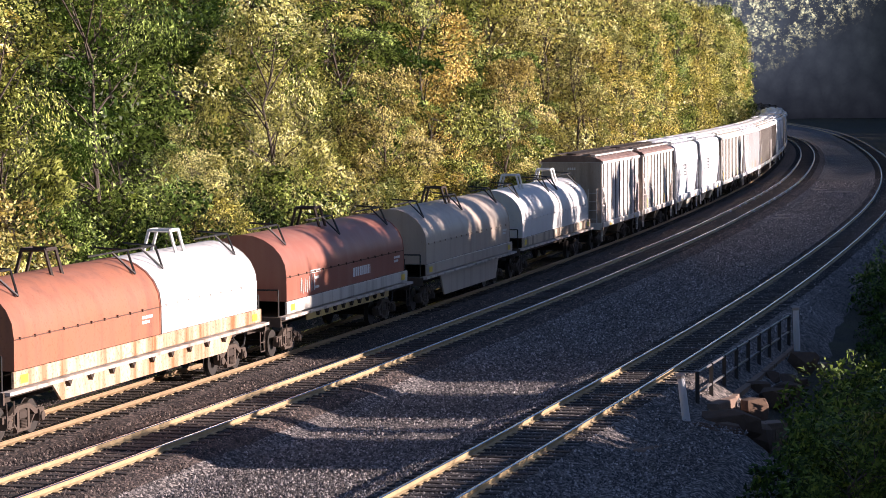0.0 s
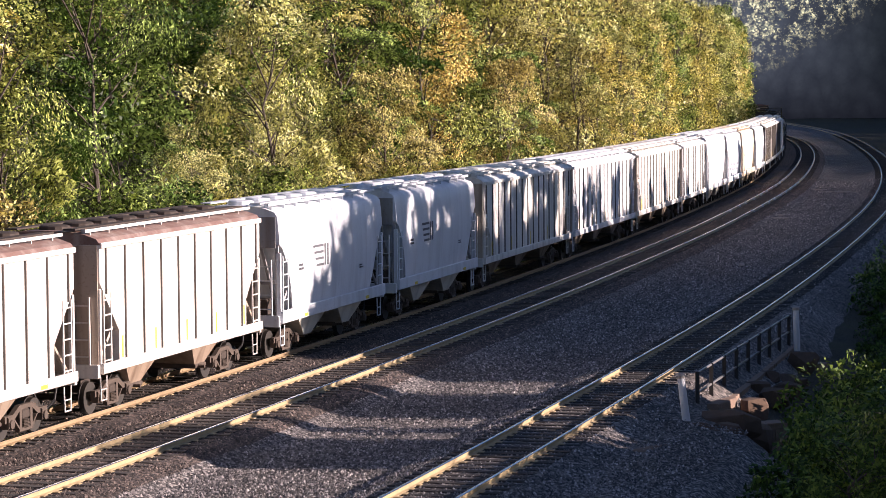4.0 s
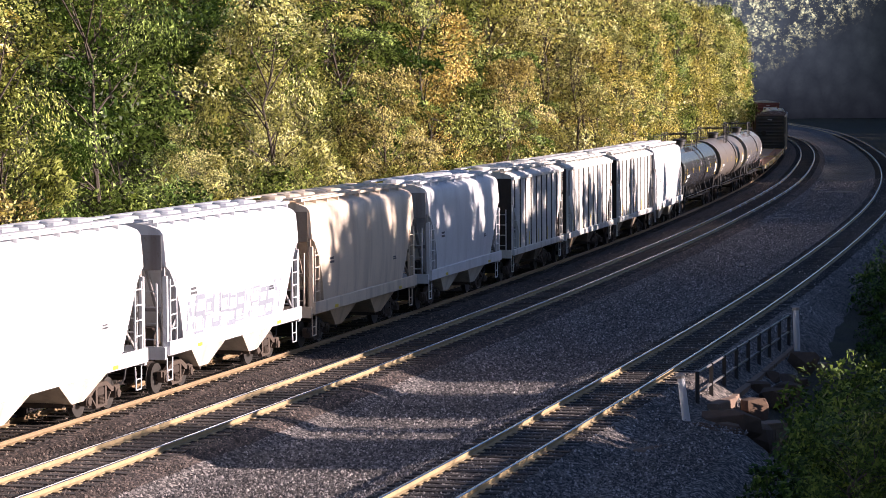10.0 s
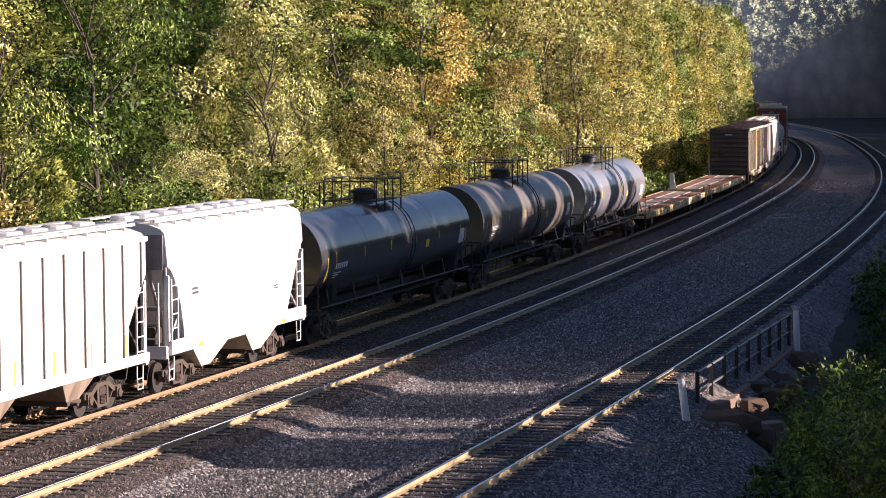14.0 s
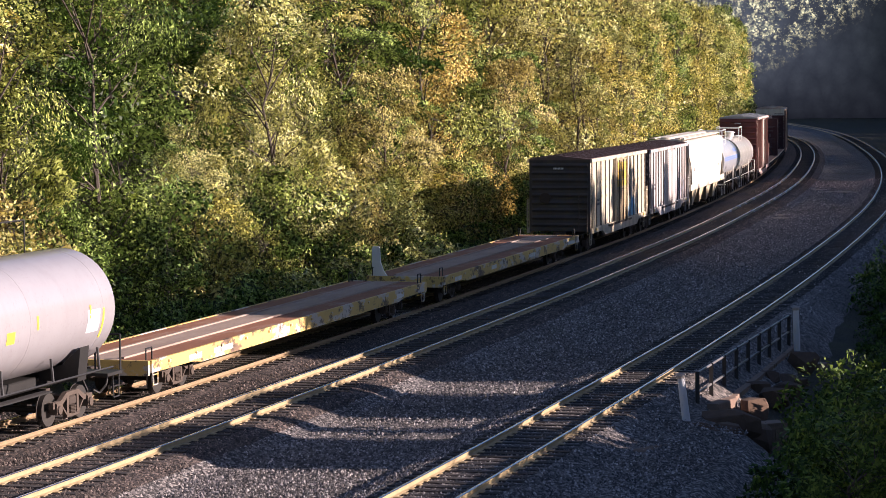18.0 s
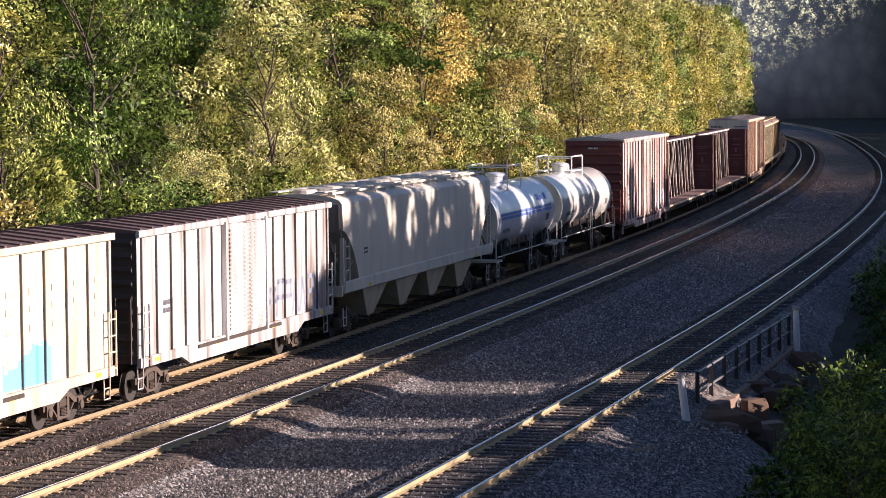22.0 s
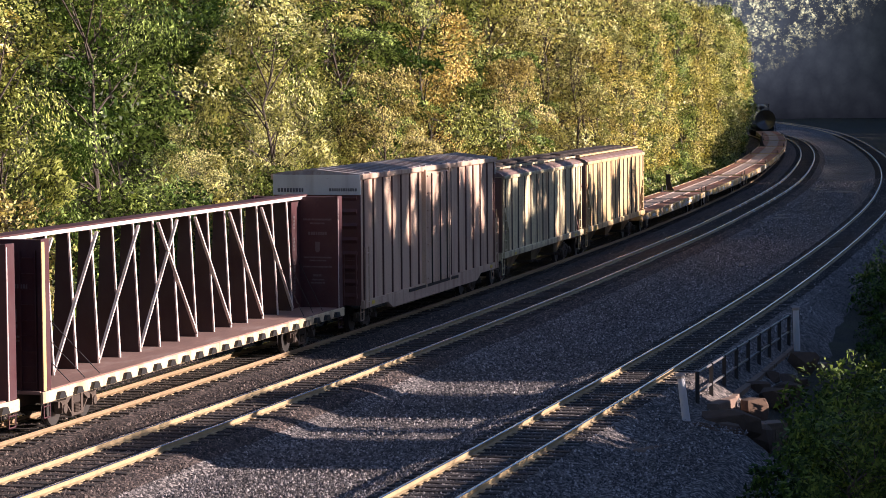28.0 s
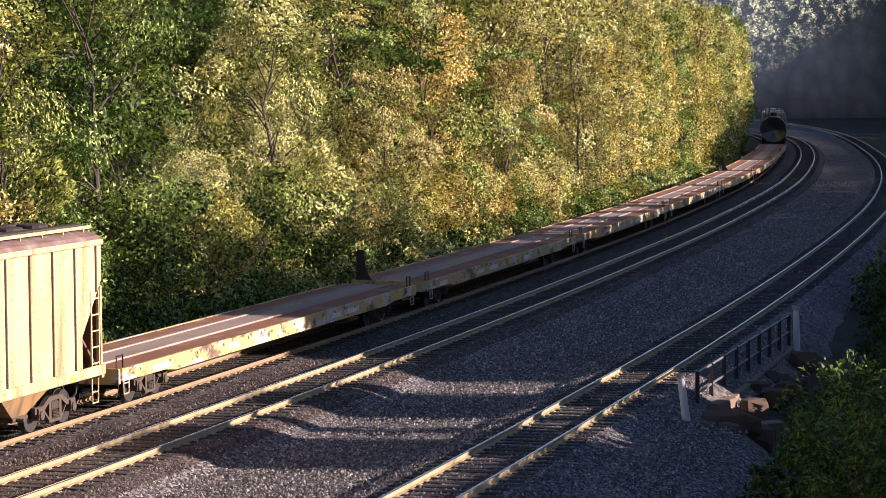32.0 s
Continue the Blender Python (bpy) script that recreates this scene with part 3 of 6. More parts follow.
def build_screen():
    """The growth to the right, outside the view, through which the low sun comes."""
    rnd = random.Random(9)
    plants = []
    lean = math.tan(radians(SUN_AZ))
    y = 38.0
    while y < 77.5:                                    # a hedge that shades the ballast but not the train
        reach = line_x(y) + 6.9
        patch = 2.0 * math.exp(-((y - 58.8) / 1.1) ** 2)   # a dip in the growth lets the sun onto the bank
        for c, half, far in GLADES:
            if abs(y - c) < half and rnd.random() < 0.92:
                reach = near_x(y) + 2.6 + patch + 0.5 * noise.noise(Vector((y * 0.75, 0, 5))) if far < 10 else far + rnd.uniform(-0.9, 0.2)
        if (56.3 < y < 60.2 or 64.6 < y < 66.9) and rnd.random() < 0.95:    # tall thin trees, bare below, that leave the sun a slit to the near track
            x, to = 22.0, line_x(y) + 6.6
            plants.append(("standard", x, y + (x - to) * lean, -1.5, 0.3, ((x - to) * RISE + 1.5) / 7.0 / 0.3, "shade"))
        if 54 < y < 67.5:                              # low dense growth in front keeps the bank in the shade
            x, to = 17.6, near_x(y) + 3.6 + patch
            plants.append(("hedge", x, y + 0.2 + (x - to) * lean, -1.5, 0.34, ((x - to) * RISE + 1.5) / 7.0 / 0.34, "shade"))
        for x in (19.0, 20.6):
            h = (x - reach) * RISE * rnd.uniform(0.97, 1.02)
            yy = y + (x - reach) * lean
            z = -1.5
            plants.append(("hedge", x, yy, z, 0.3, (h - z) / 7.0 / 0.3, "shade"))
        y += 0.4
    while y < 205:
        for row in (0, 3.0):
            x = 36 + 0.12 * (y - 80) + row
            top = (1.15 if y < 110 else 0.0) + (x - line_x(y)) * RISE
            z = -1.0
            h = top * rnd.uniform(0.95, 1.02)
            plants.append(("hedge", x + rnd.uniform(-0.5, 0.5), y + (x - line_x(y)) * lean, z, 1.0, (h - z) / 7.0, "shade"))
        y += 1.5
    y = 79.5
    while y < 131:
        x = rnd.choice((41, 46)) + 0.12 * (y - 80)
        top = rnd.uniform(3.0, 6.2) - 2.4 * smooth(104, 124, y) + (x - line_x(y)) * RISE
        plants.append(("screen", x + rnd.uniform(-1, 1), y + (x - line_x(y)) * lean, -1.0, 1.05, (top + 1.0) / 7.0 / 1.05, "shade"))
        y += rnd.uniform(1.2, 2.2) + 0.8 * smooth(100, 120, y)
    y = 131
    while y < 190:
        x = 50
        top = rnd.uniform(0.5, 3.0) + (x - line_x(y)) * RISE
        plants.append(("screen", x, y + (x - line_x(y)) * lean, -1.0, 0.8, (top + 1.0) / 7.0 / 0.8, "shade"))
        y += rnd.uniform(3.5, 7.0)
    y = 205.0
    while y < 690:                                     # added unseen rows shade the bend in place of the hill
        x = 0.19 * y + 6
        top = 0.4 + 5.1 * smooth(222, 252, y) + (x - line_x(y)) * RISE
        plants.append(("hedge", x, y, -1.0, 1.3, (top + 1) / 7.0 / 1.3, "shade"))
        if y > 440:
            plants.append(("hedge", x + 4, y + 1.3, -1.0, 1.6, (top + 3) / 7.0 / 1.6, "shade"))
        y += 2.6
    joined("roadside_wood", plants, "dense wood beside the tracks, with unseen rows added to shade the bend", "woodland")


def backdrop_material():
    """A shaded hill with its haze painted into a glow, and painted sunlit crowns high up on it where the valley opens.
    """
    m, n, l, b = nodes_of("painted_haze")
    v = coords(n, l)
    sep = n.new("ShaderNodeSeparateXYZ")
    l.new(v, sep.inputs[0])

    def span(socket, lo, hi):
        r = n.new("ShaderNodeMapRange")
        r.inputs["From Min"].default_value, r.inputs["From Max"].default_value = lo, hi
        l.new(socket, r.inputs["Value"])
        return r.outputs[0]
    near = tex(n, l, "ShaderNodeTexNoise", 0.10, v, Detail=7.0, Roughness=0.68)
    crown = tex(n, l, "ShaderNodeTexVoronoi", 0.30, coords(n, l, (1, 1, 0.7)))
    fine = tex(n, l, "ShaderNodeTexNoise", 1.1, v, Detail=5.0, Roughness=0.75)
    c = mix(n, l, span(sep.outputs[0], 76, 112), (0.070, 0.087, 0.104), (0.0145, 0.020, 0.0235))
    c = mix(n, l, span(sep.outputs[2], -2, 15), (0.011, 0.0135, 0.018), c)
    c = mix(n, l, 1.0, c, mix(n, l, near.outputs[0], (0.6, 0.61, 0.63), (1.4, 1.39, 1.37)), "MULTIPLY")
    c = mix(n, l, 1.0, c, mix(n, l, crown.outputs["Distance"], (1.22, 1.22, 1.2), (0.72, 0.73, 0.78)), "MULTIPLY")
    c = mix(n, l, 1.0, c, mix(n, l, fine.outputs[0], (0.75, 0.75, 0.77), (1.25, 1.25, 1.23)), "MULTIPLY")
    # crowns with sunlight painted in: dense specks inside uneven patches that end downhill and to the side
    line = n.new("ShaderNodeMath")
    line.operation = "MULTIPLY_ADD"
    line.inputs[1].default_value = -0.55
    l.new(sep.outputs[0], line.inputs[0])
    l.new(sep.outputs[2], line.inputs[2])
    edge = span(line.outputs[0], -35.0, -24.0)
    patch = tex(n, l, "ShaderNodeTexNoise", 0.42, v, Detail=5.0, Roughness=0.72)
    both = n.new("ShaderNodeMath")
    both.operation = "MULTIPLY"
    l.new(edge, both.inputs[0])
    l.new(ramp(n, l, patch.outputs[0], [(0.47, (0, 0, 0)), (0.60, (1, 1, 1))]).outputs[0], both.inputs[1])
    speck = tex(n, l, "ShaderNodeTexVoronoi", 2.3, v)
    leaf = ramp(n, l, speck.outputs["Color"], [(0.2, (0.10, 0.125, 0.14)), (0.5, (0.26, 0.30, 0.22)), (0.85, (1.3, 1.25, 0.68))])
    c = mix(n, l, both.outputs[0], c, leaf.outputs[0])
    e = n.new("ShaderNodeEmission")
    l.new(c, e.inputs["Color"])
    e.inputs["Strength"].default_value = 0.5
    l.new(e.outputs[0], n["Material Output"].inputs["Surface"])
    return m


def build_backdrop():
    """A glowing sheet painted as the wooded hill that closes the valley, in haze."""
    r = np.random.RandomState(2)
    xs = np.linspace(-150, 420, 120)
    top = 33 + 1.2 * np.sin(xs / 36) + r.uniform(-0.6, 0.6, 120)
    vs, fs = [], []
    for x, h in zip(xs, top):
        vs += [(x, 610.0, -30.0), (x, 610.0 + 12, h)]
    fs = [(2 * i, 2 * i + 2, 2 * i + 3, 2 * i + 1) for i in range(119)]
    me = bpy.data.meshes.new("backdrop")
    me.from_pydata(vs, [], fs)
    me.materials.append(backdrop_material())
    tagged(new("backdrop", me), "glowing backdrop painted as a hazy wooded hillside", "hillside", kind="structure")


build_ground()
build_ballast()
build_backdrop()


# ---------------------------------------------------------------- beside the near track: culvert, railing, posts
POST_WHITE = paint("weathered_white_post", (0.80, 0.80, 0.80), 0.6, (0.2, 0.19, 0.17), 0.5)
RAILING = plain("dark_painted_pipe", (0.05, 0.045, 0.042), 0.45, 0.3, vary=0.4)
# Coloured paler than the posts, to carry the bright highlights along the rails.
PIPE = plain("highlit_steel_pipe", (0.42, 0.41, 0.40), 0.35, 0.7, vary=0.2)
MASONRY = plain("old_sandstone", (0.28, 0.19, 0.135), 0.9, vary=0.45, scale=3.0, relief=0.6)
TIMBER = plain("weathered_timber", (0.21, 0.14, 0.10), 0.85, vary=0.5, scale=5.0, relief=0.5)
PALE_WOOD = plain("bleached_wood", (0.42, 0.37, 0.32), 0.85, vary=0.3, scale=5.0, relief=0.4)

EARTH = plain("dark_rooty_earth", (0.115, 0.07, 0.045), 0.95, vary=0.5, scale=4.0, relief=0.9)


def marker_post(x, y, h, lean):
    p = new("marker_post")
    p.matrix_basis = pose(x, y, -0.75, 0, lean, 0)
    part("post", Geo().lathe([(0, 0.11), (h, 0.10), (h + 0.02, 0.085)], 12, "z"), POST_WHITE, p, smooth=True)
    part("cap", Geo().lathe([(h - 0.05, 0.125), (h + 0.03, 0.125), (h + 0.07, 0.09), (h + 0.08, 0.02)], 12, "z"), PALE_WOOD, p, "grey-blue cap")
    tagged(p, "weathered white round marker post in the ballast", "post", "marker posts")


marker_post(6.32, 63.6, 1.42, -7)
marker_post(11.86, 82.3, 1.42, -2)


def railing():
    root = tagged(new("railing"), "dark two-rail pipe railing over the culvert", "railing")
    a, b = Vector((6.95, 67.2, -0.72)), Vector((11.76, 83.6, -0.72))
    n = 9
    up = Vector((0, 0, 1.05))
    for k in range(n):
        p = a.lerp(b, k / (n - 1))
        part("post", Geo().box(-0.055, 0.055, -0.055, 0.055, 0, 1.07), RAILING, root, at=Matrix.Translation(p))
    for h in (0.98, 0.45):
        for k in range(n - 1):
            p, q = a.lerp(b, k / (n - 1)), a.lerp(b, (k + 1) / (n - 1))
            part("rail", Geo().tube(p + up * h, q + up * h, 0.036, 8), PIPE, root, smooth=True)
    return a, b


def wall_of_stones(name, label, a, b, z0, z1, thick, seed, size=(0.55, 0.34)):
    """A masonry wall of separate, uneven blocks from a to b."""
    r = random.Random(seed)
    root = tagged(new(name), label, "wall", kind="structure")
    a, b = Vector((*a, 0)), Vector((*b, 0))
    d = (b - a)
    L = d.length
    m = Matrix.Translation(a) @ Matrix.Rotation(math.atan2(d.y, d.x), 4, "Z")
    part("core", Geo().box(0.04, L - 0.04, -thick / 2 + 0.05, thick / 2 - 0.05, z0, z1 - 0.04), MASONRY, root, at=m)
    shapes = []
    for k in range(5):
        j = [r.uniform(-0.03, 0.03) for _ in range(24)]
        g = Geo()
        vs, i = [], 0
        for x in (0.012, 0.988):
            for y in (-0.5, 0.5):
                for z in (0.02, 0.98):
                    vs.append((x + j[i] * 0.5, y * thick + j[i + 8], z + j[i + 16] * 0.6))
                    i += 1
        g.add(vs, [(0, 1, 3, 2), (4, 6, 7, 5), (0, 4, 5, 1), (2, 3, 7, 6), (0, 2, 6, 4), (1, 5, 7, 3)])
        shapes.append(g.mesh("stone", MASONRY))
    z = z0
    row = 0
    while z < z1 - 0.05:
        h = min(size[1] * r.uniform(0.85, 1.15), z1 - z)
        x = -size[0] * 0.5 * (row % 2)
        while x < L - 0.05:
            w = size[0] * r.uniform(0.75, 1.3)
            x0, x1 = max(0, x), min(L, x + w)
            if x1 - x0 > 0.08:
                part("stone", shapes[r.randrange(5)], None, root, at=m @ Matrix.Translation((x0, 0, z)) @ Matrix.Diagonal((x1 - x0, 1, h, 1)))
            x += w
        z += h
        row += 1
    return root


def culvert():
    a, b = railing()
    wall_of_stones("wall_culvert", "old stone culvert headwall beside the track", (6.9, 66.0), (11.9, 84.4), -3.4, -0.74, 0.6, 3)
    wall_of_stones("wall_wing_near", "crumbling stone wing wall at the culvert mouth", (7.0, 65.8), (9.2, 66.6), -3.4, -0.95, 0.6, 4)
    wall_of_stones("wall_wing_far", "brown stone wing wall at the culvert's end", (10.9, 82.4), (12.7, 81.6), -3.4, -1.1, 0.6, 5, (0.5, 0.3))
    t = tagged(new("timber_beam"), "weathered timber beam lying along the headwall", "beam")
    part("beam", Geo().box(-1.3, 1.3, -0.16, 0.16, -0.14, 0.14, 0.03), TIMBER, t)
    t.matrix_basis = pose(7.75, 68.2, -0.72, 0, 3, 72)
    t = tagged(new("log"), "dark fallen log at the foot of the ballast", "log")
    part("trunk", Geo().lathe([(-1.7, 0.19), (-1.6, 0.23), (0, 0.25), (1.6, 0.21), (1.7, 0.16)], 10, "x"), TIMBER, t, smooth=True)
    t.matrix_basis = pose(5.3, 59.3, -0.72, 0, 4, 62)


def boulder(x, y, z, size, seed, material=MASONRY, label="rough brown boulder lying on the ballast"):
    r = random.Random(seed)
    bm = bmesh.new()
    for _ in range(26):                                # a broken block: the hull of points near a box's skin
        d = Vector((r.uniform(-1, 1), r.uniform(-1, 1), r.uniform(-1, 1)))
        d /= max(abs(d.x), abs(d.y), abs(d.z)) ** 0.6 * d.length ** 0.4
        bm.verts.new((d.x * size[0], d.y * size[1], d.z * size[2]))
    bmesh.ops.convex_hull(bm, input=bm.verts)
    me = bpy.data.meshes.new("boulder")
    bm.to_mesh(me)
    bm.free()
    me.materials.append(material)
    ob = tagged(new("boulder", me), label, "rock")
    ob.matrix_basis = pose(x, y, z, 0, 0, r.uniform(0, 360))


culvert()
boulder(3.55, 51.5, -0.75, (0.42, 0.36, 0.3), 1)
boulder(7.6, 65.0, -0.9, (0.85, 0.6, 0.5), 2, EARTH, "earth-stained rock at the edge of the ballast")
boulder(6.5, 62.9, -0.85, (0.6, 0.45, 0.4), 7, EARTH, "earth-stained rock at the edge of the ballast")
boulder(7.25, 63.6, -1.0, (0.75, 0.5, 0.45), 8, EARTH, "earth-stained rock at the edge of the ballast")
boulder(8.3, 65.3, -1.3, (0.7, 0.5, 0.45), 3, EARTH, "earth-stained rock at the edge of the ballast")
boulder(6.9, 64.6, -1.2, (0.5, 0.4, 0.4), 4)
for k in range(16):                                    # clods and half-buried rocks of the washed-out bank under the railing
    boulder(7.7 + 0.27 * k + 0.5 * math.sin(k * 2.3), 66.4 + 1.02 * k, -1.25 - 0.25 * math.sin(k * 1.7), (0.5, 0.42, 0.34 + 0.1 * math.sin(k)), 40 + k, EARTH, "dark rooty clod of earth on the washed-out bank")
boulder(14.2, 117.0, -0.42, (0.16, 0.14, 0.1), 5, PALE_WOOD, "small pale stone on the ballast")


def debris():
    """Bleached boards and branches left on the ballast between the tracks."""
    r = random.Random(21)
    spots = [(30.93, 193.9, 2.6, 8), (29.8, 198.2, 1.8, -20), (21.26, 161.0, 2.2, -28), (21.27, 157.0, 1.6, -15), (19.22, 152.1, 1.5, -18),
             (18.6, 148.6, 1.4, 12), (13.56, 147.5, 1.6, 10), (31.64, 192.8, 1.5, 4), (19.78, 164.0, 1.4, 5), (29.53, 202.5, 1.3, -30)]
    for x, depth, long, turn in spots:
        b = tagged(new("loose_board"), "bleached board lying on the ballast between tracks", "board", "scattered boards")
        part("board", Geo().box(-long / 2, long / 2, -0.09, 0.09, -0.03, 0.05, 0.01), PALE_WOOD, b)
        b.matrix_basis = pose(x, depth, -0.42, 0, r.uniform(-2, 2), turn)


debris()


def build_stones():
    """Single stones of the ballast, dense near the camera and larger and sparser far off."""
    r = np.random.RandomState(4)
    n = 160000
    base = np.array([(1, 0, -0.3), (0, 1, -0.3), (-1, 0, -0.3), (0, -1, -0.3), (0, 0, 0.9)])
    faces = np.array([(0, 1, 4), (1, 2, 4), (2, 3, 4), (3, 0, 4)])
    s = -9 + 170 * np.power(r.uniform(0, 1, n), 2.1)
    grid = np.arange(-10.0, 166.0, 4.0)
    gap = []
    for g in grid:                                     # the near track's distance from the middle one
        p, th = MIDDLE.at(g), MIDDLE.heading(g)
        d = NEAR.xy - np.array([p.x, p.y])
        k = int(np.abs(d[1400:3800] @ np.array([math.sin(th), math.cos(th)])).argmin()) + 1400
        gap.append(float(d[k] @ np.array([math.cos(th), -math.sin(th)])))
    far = np.interp(s, grid, gap)
    w = -6.3 + (far + np.where(s < 8, 4.2, 2.1) + 6.3) * r.uniform(0, 1, n)
    p = np.stack([np.interp(s, MIDDLE.s, MIDDLE.xy[:, 0]), np.interp(s, MIDDLE.s, MIDDLE.xy[:, 1])], 1)
    th = np.interp(s, MIDDLE.s, MIDDLE.th)
    p += w[:, None] * np.stack([np.cos(th), -np.sin(th)], 1)
    on = np.minimum(np.minimum(np.abs(w), np.abs(w + 3.94)), np.abs(w - far))
    keep = np.abs(on - 0.7525) > 0.11
    p, w, s, on, far = p[keep], w[keep], s[keep], on[keep], far[keep]
    n = len(p)
    fall = np.interp(on, (1.35, 1.9, 2.3), (0, 0.13, 0.29))
    fall = np.where(w > far, np.where(s < 8, np.interp(on, (1.35, 1.9, 3.0, 4.5), (0, 0.23, 0.33, 0.57)), np.interp(on, (1.35, 1.9, 2.3), (0, 0.23, 0.48))), fall)
    fall = np.where((w < 1) & (on > 1.35), 0.05, np.where(on < 1.35, 0.0, fall))
    z = -0.17 - fall
    size = r.uniform(0.019, 0.044, n) * (1 + 0.004 * np.clip(s, 0, 160))
    ob = base[None] * size[:, None, None] * r.uniform(0.6, 1.3, (n, 5, 1))
    a = r.uniform(0, 6.283, n)
    rot = np.zeros((n, 3, 3))
    rot[:, 0, 0], rot[:, 0, 1], rot[:, 1, 0], rot[:, 1, 1], rot[:, 2, 2] = np.cos(a), -np.sin(a), np.sin(a), np.cos(a), 1
    v = np.einsum("nij,nkj->nki", rot, ob)
    v[:, :, 0] += p[:, 0, None]
    v[:, :, 1] += p[:, 1, None]
    v[:, :, 2] += (z + 0.012)[:, None]
    me = bpy.data.meshes.new("stones")
    me.vertices.add(n * 5)
    me.vertices.foreach_set("co", v.ravel())
    me.loops.add(n * 12)
    me.loops.foreach_set("vertex_index", (faces[None] + 5 * np.arange(n)[:, None, None]).reshape(-1))
    me.polygons.add(n * 4)
    me.polygons.foreach_set("loop_start", np.arange(0, n * 12, 3))
    me.update(calc_edges=True)
    me.materials.append(STONES)
    me.materials.append(STONES_BROWN)
    me.polygons.foreach_set("material_index", np.repeat(w < 1.9, 4).astype(np.int32))
    tagged(new("ballast_stones", me), "loose grey crushed stones lying on the ballast", "gravel", kind="stuff")


def stone_material(name, tint):
    m, n, l, b = nodes_of(name)
    g = n.new("ShaderNodeNewGeometry")
    c = ramp(n, l, g.outputs["Random Per Island"], [(0.0, (0.02, 0.019, 0.019)), (0.5, (0.125, 0.112, 0.102)), (0.85, (0.32, 0.285, 0.26)), (1.0, (0.62, 0.56, 0.51))])
    l.new(mix(n, l, 1.0, c.outputs[0], tint, "MULTIPLY"), b.inputs["Base Color"])
    b.inputs["Roughness"].default_value = 0.75
    return m


STONES = stone_material("crushed_stone", (1.1, 1.1, 1.12))
STONES_BROWN = stone_material("crushed_stone_with_brake_dust", (0.66, 0.57, 0.51))
build_stones()


def build_undergrowth():
    """Bushes and weeds on the bank below the culvert."""
    r = random.Random(13)
    for k in range(90):
        right, s = r.uniform(4.4, 13.5), r.uniform(2, 62)
        x, y = off_line(NEAR, s, right)
        if right < (5.9 if s < 20 else 4.9):
            continue
        big = right > 7.5 and r.random() < 0.5
        plant("bush" if big else "weed", x, y, r.choice(("shade", "shade", "green")), r, r.uniform(0.75, 1.2) * (1.1 if big else 1.0) * (0.55 if right < 6.5 and s > 20 else 1.0), group="bank below the tracks",
              label=r.choice(("dark green bush on the shaded bank", "leafy weeds on the bank below the culvert")))
    rest = []
    for k in range(260):
        right, s = r.uniform(3.9, 13.5), r.uniform(8, 100)
        if right < (6.4 if s < 20 else 4.4 if s < 50 else 3.9):
            continue
        x, y = off_line(NEAR, s, right)
        rest.append(("weed", x, y, ground_z(x, y), r.uniform(0.8, 1.4) * (0.5 if right < 6.3 and s < 50 else 1.0), 1.0, r.choice(("green", "shade", "shade", "shade"))))
    joined("bank_undergrowth", rest, "leafy weeds on the bank below the culvert", "undergrowth")


# ---------------------------------------------------------------- freight cars
# Each car stands at its middle on the rails: x runs to its rear, -y is the side towards the camera.
STEEL = plain("grimy_steel", (0.06, 0.044, 0.034), 0.75, 0.2, vary=0.5, scale=5, relief=0.3)
BLACK = plain("black_iron", (0.022, 0.021, 0.02), 0.5, 0.0, vary=0.4, scale=5)
DUSTY = plain("dusty_truck_iron", (0.092, 0.068, 0.052), 0.85, 0.1, vary=0.5, scale=6, relief=0.4)
WHEEL = plain("wheel_steel", (0.02, 0.015, 0.012), 0.6, 0.2, vary=0.4, scale=6)
TREAD = plain("worn_wheel_rim", (0.26, 0.24, 0.22), 0.35, 0.9, vary=0.1, scale=6)
YELLOW = paint("yellow_reflector", (0.85, 0.62, 0.05), 0.5, amount=0.2)
WHITE_MARK = plain("white_stencil", (0.78, 0.78, 0.75), 0.6, vary=0.08)
DARK_MARK = plain("dark_stencil", (0.10, 0.10, 0.11), 0.6, vary=0.2)
GRIME = plain("grimy_grey_paint", (0.38, 0.35, 0.33), 0.6, vary=0.3)
BLUE_MARK = plain("blue_band", (0.12, 0.20, 0.50), 0.5, vary=0.15)
PALE_RAIL = paint("chipped_white_pipe", (0.62, 0.58, 0.52), 0.5, amount=0.5, rust=0.2)
# Grimy ribs, painted dark to carry the shade on their faces.
RIB = paint("shaded_grimy_rib", (0.10, 0.085, 0.075), 0.6, amount=0.6, rust=0.2)
GRIMY_ROOF = paint("rusty_roof", (0.20, 0.115, 0.09), 0.6, (0.42, 0.36, 0.31), 0.7, 0.5)
GREY_MARK = plain("worn_grey_lettering", (0.14, 0.11, 0.11), 0.7, vary=0.5, scale=9)
# Red-brown ribs, darkened likewise for their shaded faces.
RIB_RED = paint("shaded_red_brown_rib", (0.11, 0.045, 0.036), 0.6, amount=0.6, rust=0.2)
TRAIN_CARS = []


